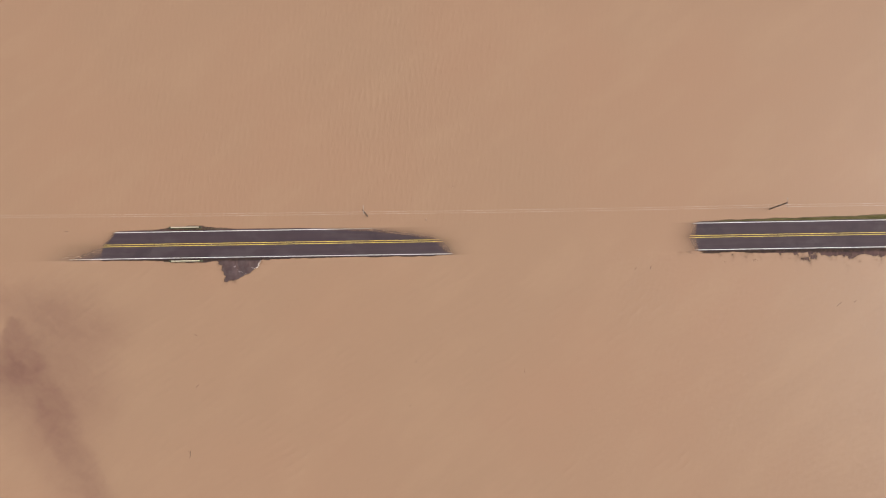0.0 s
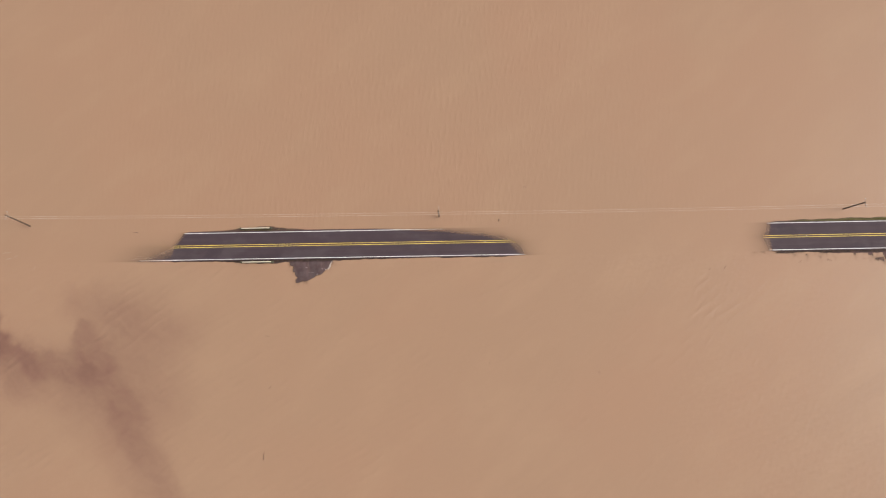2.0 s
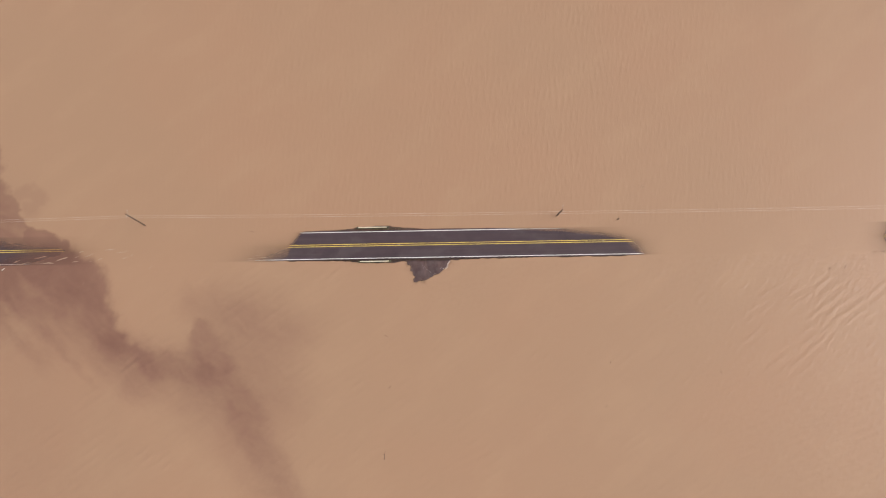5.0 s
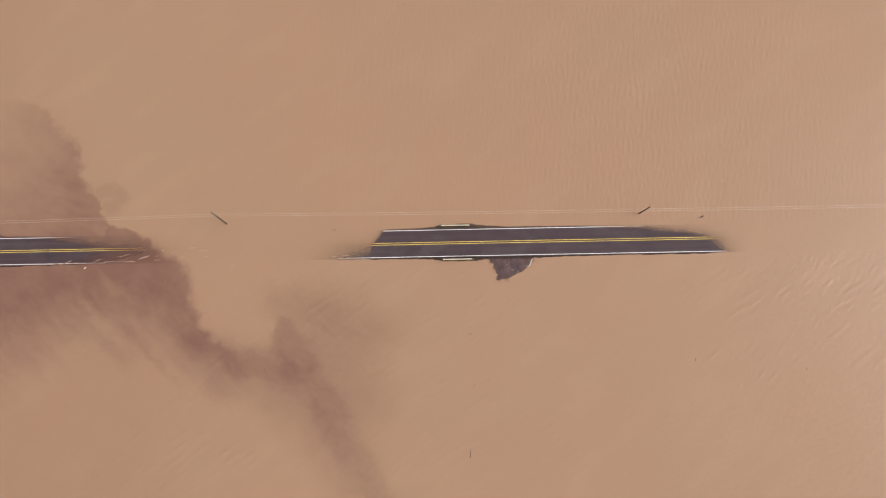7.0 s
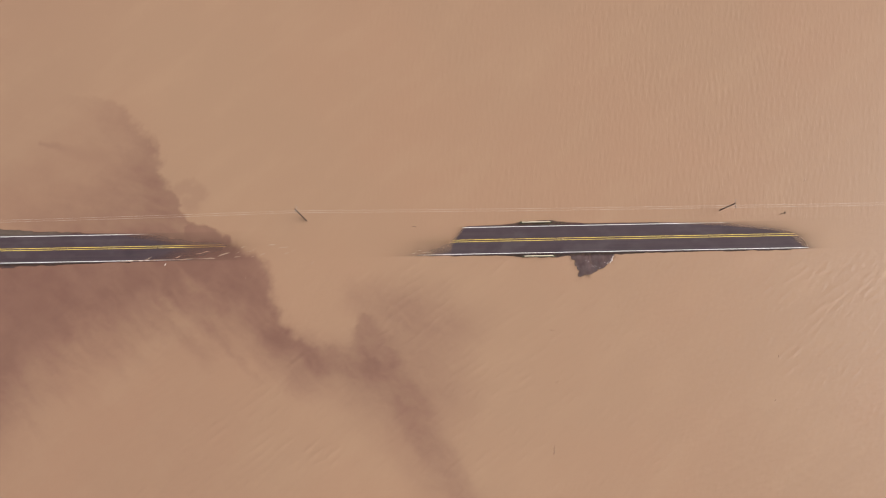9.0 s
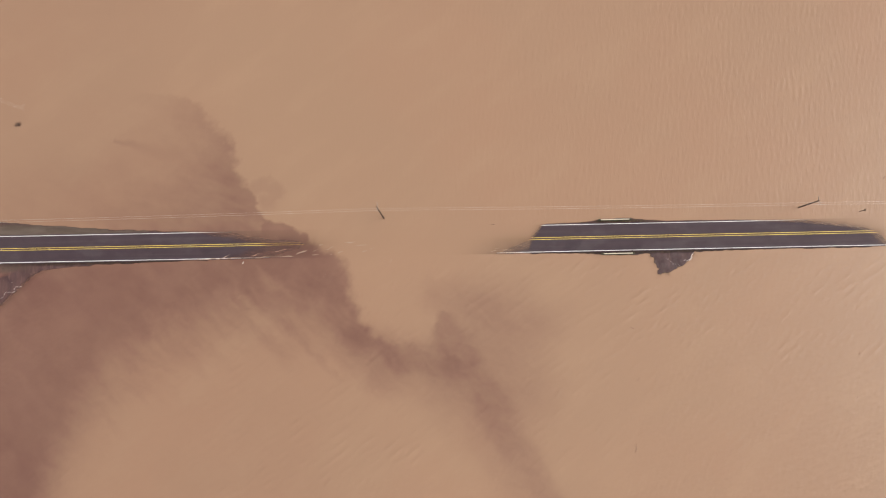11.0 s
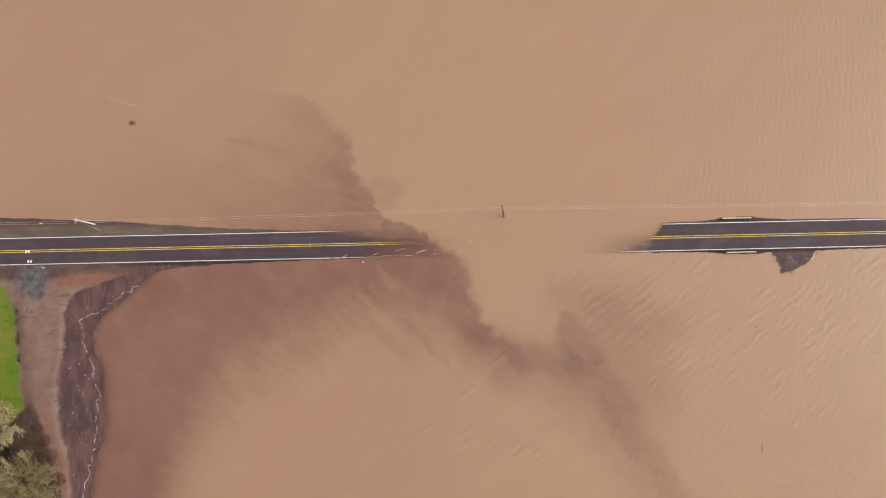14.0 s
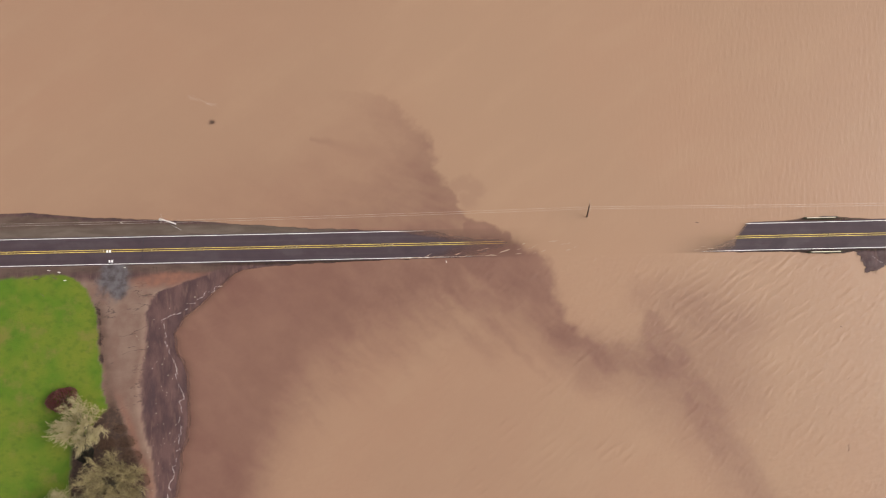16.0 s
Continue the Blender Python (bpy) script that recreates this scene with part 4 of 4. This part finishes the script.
def brush_pile(x, y, radius, seed, label, group="", tall=1.0, tone=None, dense=1.0):
    rs = random.Random(seed)
    z = max(float(ground_z(x, y)), -0.1)
    ob = thing("brush", pose(x, y, z), label, "brush", group)
    stems = Twigs()
    lobes = [(rs.uniform(0, 6.28), rs.uniform(0.5, 1.15)) for _ in range(7)]
    for _ in range(int((60 + 90 * radius * max(1, radius * 0.6)) * dense)):
        a, d = rs.uniform(0, 6.28), radius * math.sqrt(rs.random())
        d *= min(k * (1 + 0.5 * abs(math.sin((a - b) / 2))) for b, k in lobes)
        p = Vector((math.cos(a) * d * 1.2, math.sin(a) * d * 0.8, -0.05))
        q = p + Vector((rs.uniform(-0.5, 0.5), rs.uniform(-0.4, 0.4), rs.uniform(0.1, 0.55) * tall)) * (0.6 + radius * 0.4)
        stems.bar(p, q, rs.uniform(0.02, 0.05), 0.012, 4)
    stems.link("tangle", tone or M_BRUSH, ob)
    return ob


brush_pile(-140.8, 35.5, 1.0, 33, "dark tangle of brush drifting on the flood water")
for x, y, r in ((-163.4, -47.4, 2.2), (-161.8, -51.0, 2.8), (-167.0, -51.5, 3.4), (-160.4, -54.5, 2.8), (-163.4, -58.5, 3.4), (-158.2, -60.5, 3.0), (-168.6, -58.0, 3.2), (-162.0, -65.0, 3.4)):
    brush_pile(x, y, r, int(-x * 10), "low brown winter thicket under the trees", "thickets on the bank", 1.4, M_THICKET, 0.6)
rs = random.Random(5)
for x, y, r in ((172.1, -7.0, 0.45), (180.0, -6.6, 0.7), (193.2, -6.6, 0.6), (203.5, -5.6, 0.5), (213.5, -6.0, 0.6)):
    brush_pile(x, y, r, rs.randrange(999), "brown brush sticking out of the flood beside the road", "brush along the road edge", 0.7, M_THICKET, 0.45)


def tufts(name, where, count, size, seed, material, label):
    """Rough grass: many short blades in one mesh."""
    rs = random.Random(seed)
    blades = Twigs()
    places = [where(rs) for _ in range(count)]
    heights = ground_z([p[0] for p in places], [p[1] for p in places])
    for (x, y), z in zip(places, heights):
        if z > 0.0:
            blades.leaf(Vector((x, y, float(z) - 0.02)), Vector((rs.uniform(-0.6, 0.6), rs.uniform(-0.6, 0.6), 0.8)), size * rs.uniform(0.6, 1.4), rs)
    ob = blades.link(name, material, None)
    return tagged(ob, label, "grass", kind="stuff")


tufts("rough_grass", lambda r: (r.uniform(168, 222), 4.0 + abs(r.gauss(0.5, 0.5))), 800, 0.28, 41, M_BLADE, "rough green-brown grass on the road verge")
def lawn_border(r):
    y = r.choice((-16, -19, -23, -24.5, -29)) + r.gauss(0, 0.8)
    return float(lawn_x(y)) + r.gauss(0.7, 0.35), y


tufts("weeds", lawn_border, 420, 0.34, 43, M_BRUSH, "dark withered weeds along the lawn edge")
tufts("rough_grass", lambda r: (r.gauss(27, 7), 4.1 + abs(r.gauss(0.3, 0.45))), 500, 0.28, 42, M_BLADE, "rough green grass beside the bridge railing")


# ---------------------------------------------------------------- foam and small stones
def foam_trail(points, count, spread, size, seed, label, stretch=3.4, tone=None):
    """Broken foam: many small flat domes strewn along a line, in one mesh."""
    rs = random.Random(seed)
    v, f = [], []
    legs = list(zip(points, points[1:]))
    lengths = [math.dist(a, b) for a, b in legs]
    spots = []
    for _ in range(count):
        (ax, ay), (bx, by) = rs.choices(legs, lengths)[0]
        u = rs.random()
        x, y = ax + (bx - ax) * u, ay + (by - ay) * u
        wob = 0.35 * math.sin(x * 1.9 + y * 1.3) + 0.2 * math.sin(x * 4.1 - y * 3.7)
        if math.sin(x * 0.9 - y * 0.7) + math.sin(y * 2.3 + x * 1.7) < -0.75:
            continue
        spots.append((x + rs.gauss(0, spread) + wob, y + rs.gauss(0, spread) - wob * 0.5, size * rs.uniform(0.35, 1.3), math.atan2(by - ay, bx - ax) + rs.uniform(-0.4, 0.4)))
    sx, sy = np.array([q[0] for q in spots]), np.array([q[1] for q in spots])
    level = np.maximum(0.0, np.where(np.abs(sy) > ROAD_HALF, ground_z(sx, sy), road_z(sx, sy)))
    for (x, y, r, turn), z in zip(spots, level):
        s, z = len(v), float(z)
        v.append((x, y, z + 0.02 + r * 0.15))
        for i in range(7):
            c = 2 * math.pi * i / 7
            lx, ly = r * stretch * math.cos(c) * rs.uniform(0.7, 1.1), r * 0.6 * math.sin(c) * rs.uniform(0.7, 1.1)
            v.append((x + lx * math.cos(turn) - ly * math.sin(turn), y + lx * math.sin(turn) + ly * math.cos(turn), z - 0.02))
        f += [(s, s + 1 + i, s + 1 + (i + 1) % 7) for i in range(7)]
    me = bpy.data.meshes.new("foam")
    me.from_pydata(v, [], f)
    me.materials.append(tone or M_FOAM)
    return tagged(new("foam", me), label, "foam", kind="stuff")


foam_trail([(float(foam_x(y)), y) for y in np.arange(-66, -9.4, 0.7)], 2600, 0.06, 0.046, 51, "broken white foam along the muddy shoreline")
def crest_line(points, width, seed, label):
    """A thin low crest of pale water: one wavering ribbon with a raised middle."""
    px = np.array([p[0] for p in points])
    x = np.arange(px[0], px[-1], 0.25)
    y = np.interp(x, px, [p[1] for p in points]) + 0.34 * fbm(x, x * 0 + seed, 1.6, 3, seed)
    fat = 0.72 * width * np.clip(0.55 + 0.9 * fbm(x, x * 0, 3.0, 3, seed + 1), 0.12, 1.4) * np.clip(np.minimum(np.arange(len(x)), np.arange(len(x))[::-1]) / 4.0, 0.1, 1)
    v = [(float(a), float(b + c * w), 0.045 if c == 0 else 0.006) for a, b, w in zip(x, y, fat) for c in (-1, 0, 1)]
    f = [(3 * i + j, 3 * i + 3 + j, 3 * i + 4 + j, 3 * i + 1 + j) for i in range(len(x) - 1) for j in (0, 1)]
    me = bpy.data.meshes.new("foam")
    me.from_pydata(v, [], f)
    me.materials.append(M_CREST)
    return tagged(new("foam", me), label, "foam", kind="stuff")


CREST = "thin pale wave crest where water runs over the road"
CRESTS = [((-89.6, -3.8), (-83.9, -3.8), (-77.2, -3.3)), ((-82.1, -3.4), (-80.3, -2.7)), ((-74.6, -3.4), (-73.3, -3.0), (-71.9, -2.6)),
          ((-73.1, -3.7), (-69.5, -3.4), (-62.5, -3.5)), ((-68.4, -2.1), (-64.3, -1.5)), ((-62.2, -2.8), (-60.4, -2.3), (-58.6, -1.8)),
          ((-66.9, -3.2), (-65.3, -2.8)), ((-57.6, -3.2), (-55.5, -3.0)), ((-57.2, -2.2), (-55.8, -1.7)), ((-55.8, -0.8), (-54.5, -0.3)),
          ((-54.4, -2.0), (-52.9, -1.4), (-51.3, -0.8)), ((-52.9, -3.1), (-51.8, -2.9)), ((-50.4, -2.8), (-49.0, -2.4)),
          ((-48.5, -0.3), (-45.7, 0.4)), ((-45.3, -1.1), (-42.5, -0.4)), ((-43.9, -2.6), (-42.3, -2.1)), ((-41.7, -2.0), (-40.5, -1.2)),
          ((-9.2, -3.2), (-6.0, -3.1), (-3.0, -2.9)), ((-7.6, -2.6), (-5.4, -2.4)), ((-1.2, -1.9), (0.6, -1.4)),
          ((-37.5, -6.9), (-36.4, -5.6), (-35.4, -4.6)), ((-54.7, -9.6), (-53.7, -8.4))]
for n, points in enumerate(CRESTS):
    crest_line(points, 0.25 if 4 < n < 15 else 0.18, 200 + 3 * n, CREST)
foam_trail([(44.0, -6.9), (45.6, -6.0), (46.2, -4.9)], 60, 0.10, 0.09, 54, "foam at the edge of the gravel patch")


foam_trail([(-150, 43.8), (-146, 42.6), (-143, 41.2), (-139.5, 40.2)], 60, 0.35, 0.09, 55, "thin drifting streak of foam")
foam_trail([(38.5, -6.0), (39.6, -6.4), (41.5, -8.3), (43.2, -7.4)], 26, 0.15, 0.07, 56, "foam flecks on the gravel patch")


def stones(name, where, count, size, seed, label):
    rs = random.Random(seed)
    v, f = [], []
    for _ in range(count):
        x, y = where(rs)
        z = float(ground_z(x, y))
        if z < 0:
            continue
        r = size * rs.uniform(0.5, 1.5)
        s = len(v)
        v += [(x, y, z + r * 0.9)] + [(x + r * math.cos(1.257 * i + 0.3) * rs.uniform(0.7, 1.2), y + r * math.sin(1.257 * i + 0.3) * rs.uniform(0.7, 1.2), z - 0.02) for i in range(5)]
        f += [(s, s + 1 + i, s + 1 + (i + 1) % 5) for i in range(5)]
    me = bpy.data.meshes.new(name)
    me.from_pydata(v, [], f)
    me.materials.append(M_CONC)
    return tagged(new(name, me), label, "stones", kind="stuff")


def on_mud(r):
    y = r.uniform(-64, -9)
    return float(foam_x(y)) - r.uniform(0.5, 8), y


stones("pebbles", on_mud, 60, 0.10, 61, "pale pebbles strewn over the dark mud")
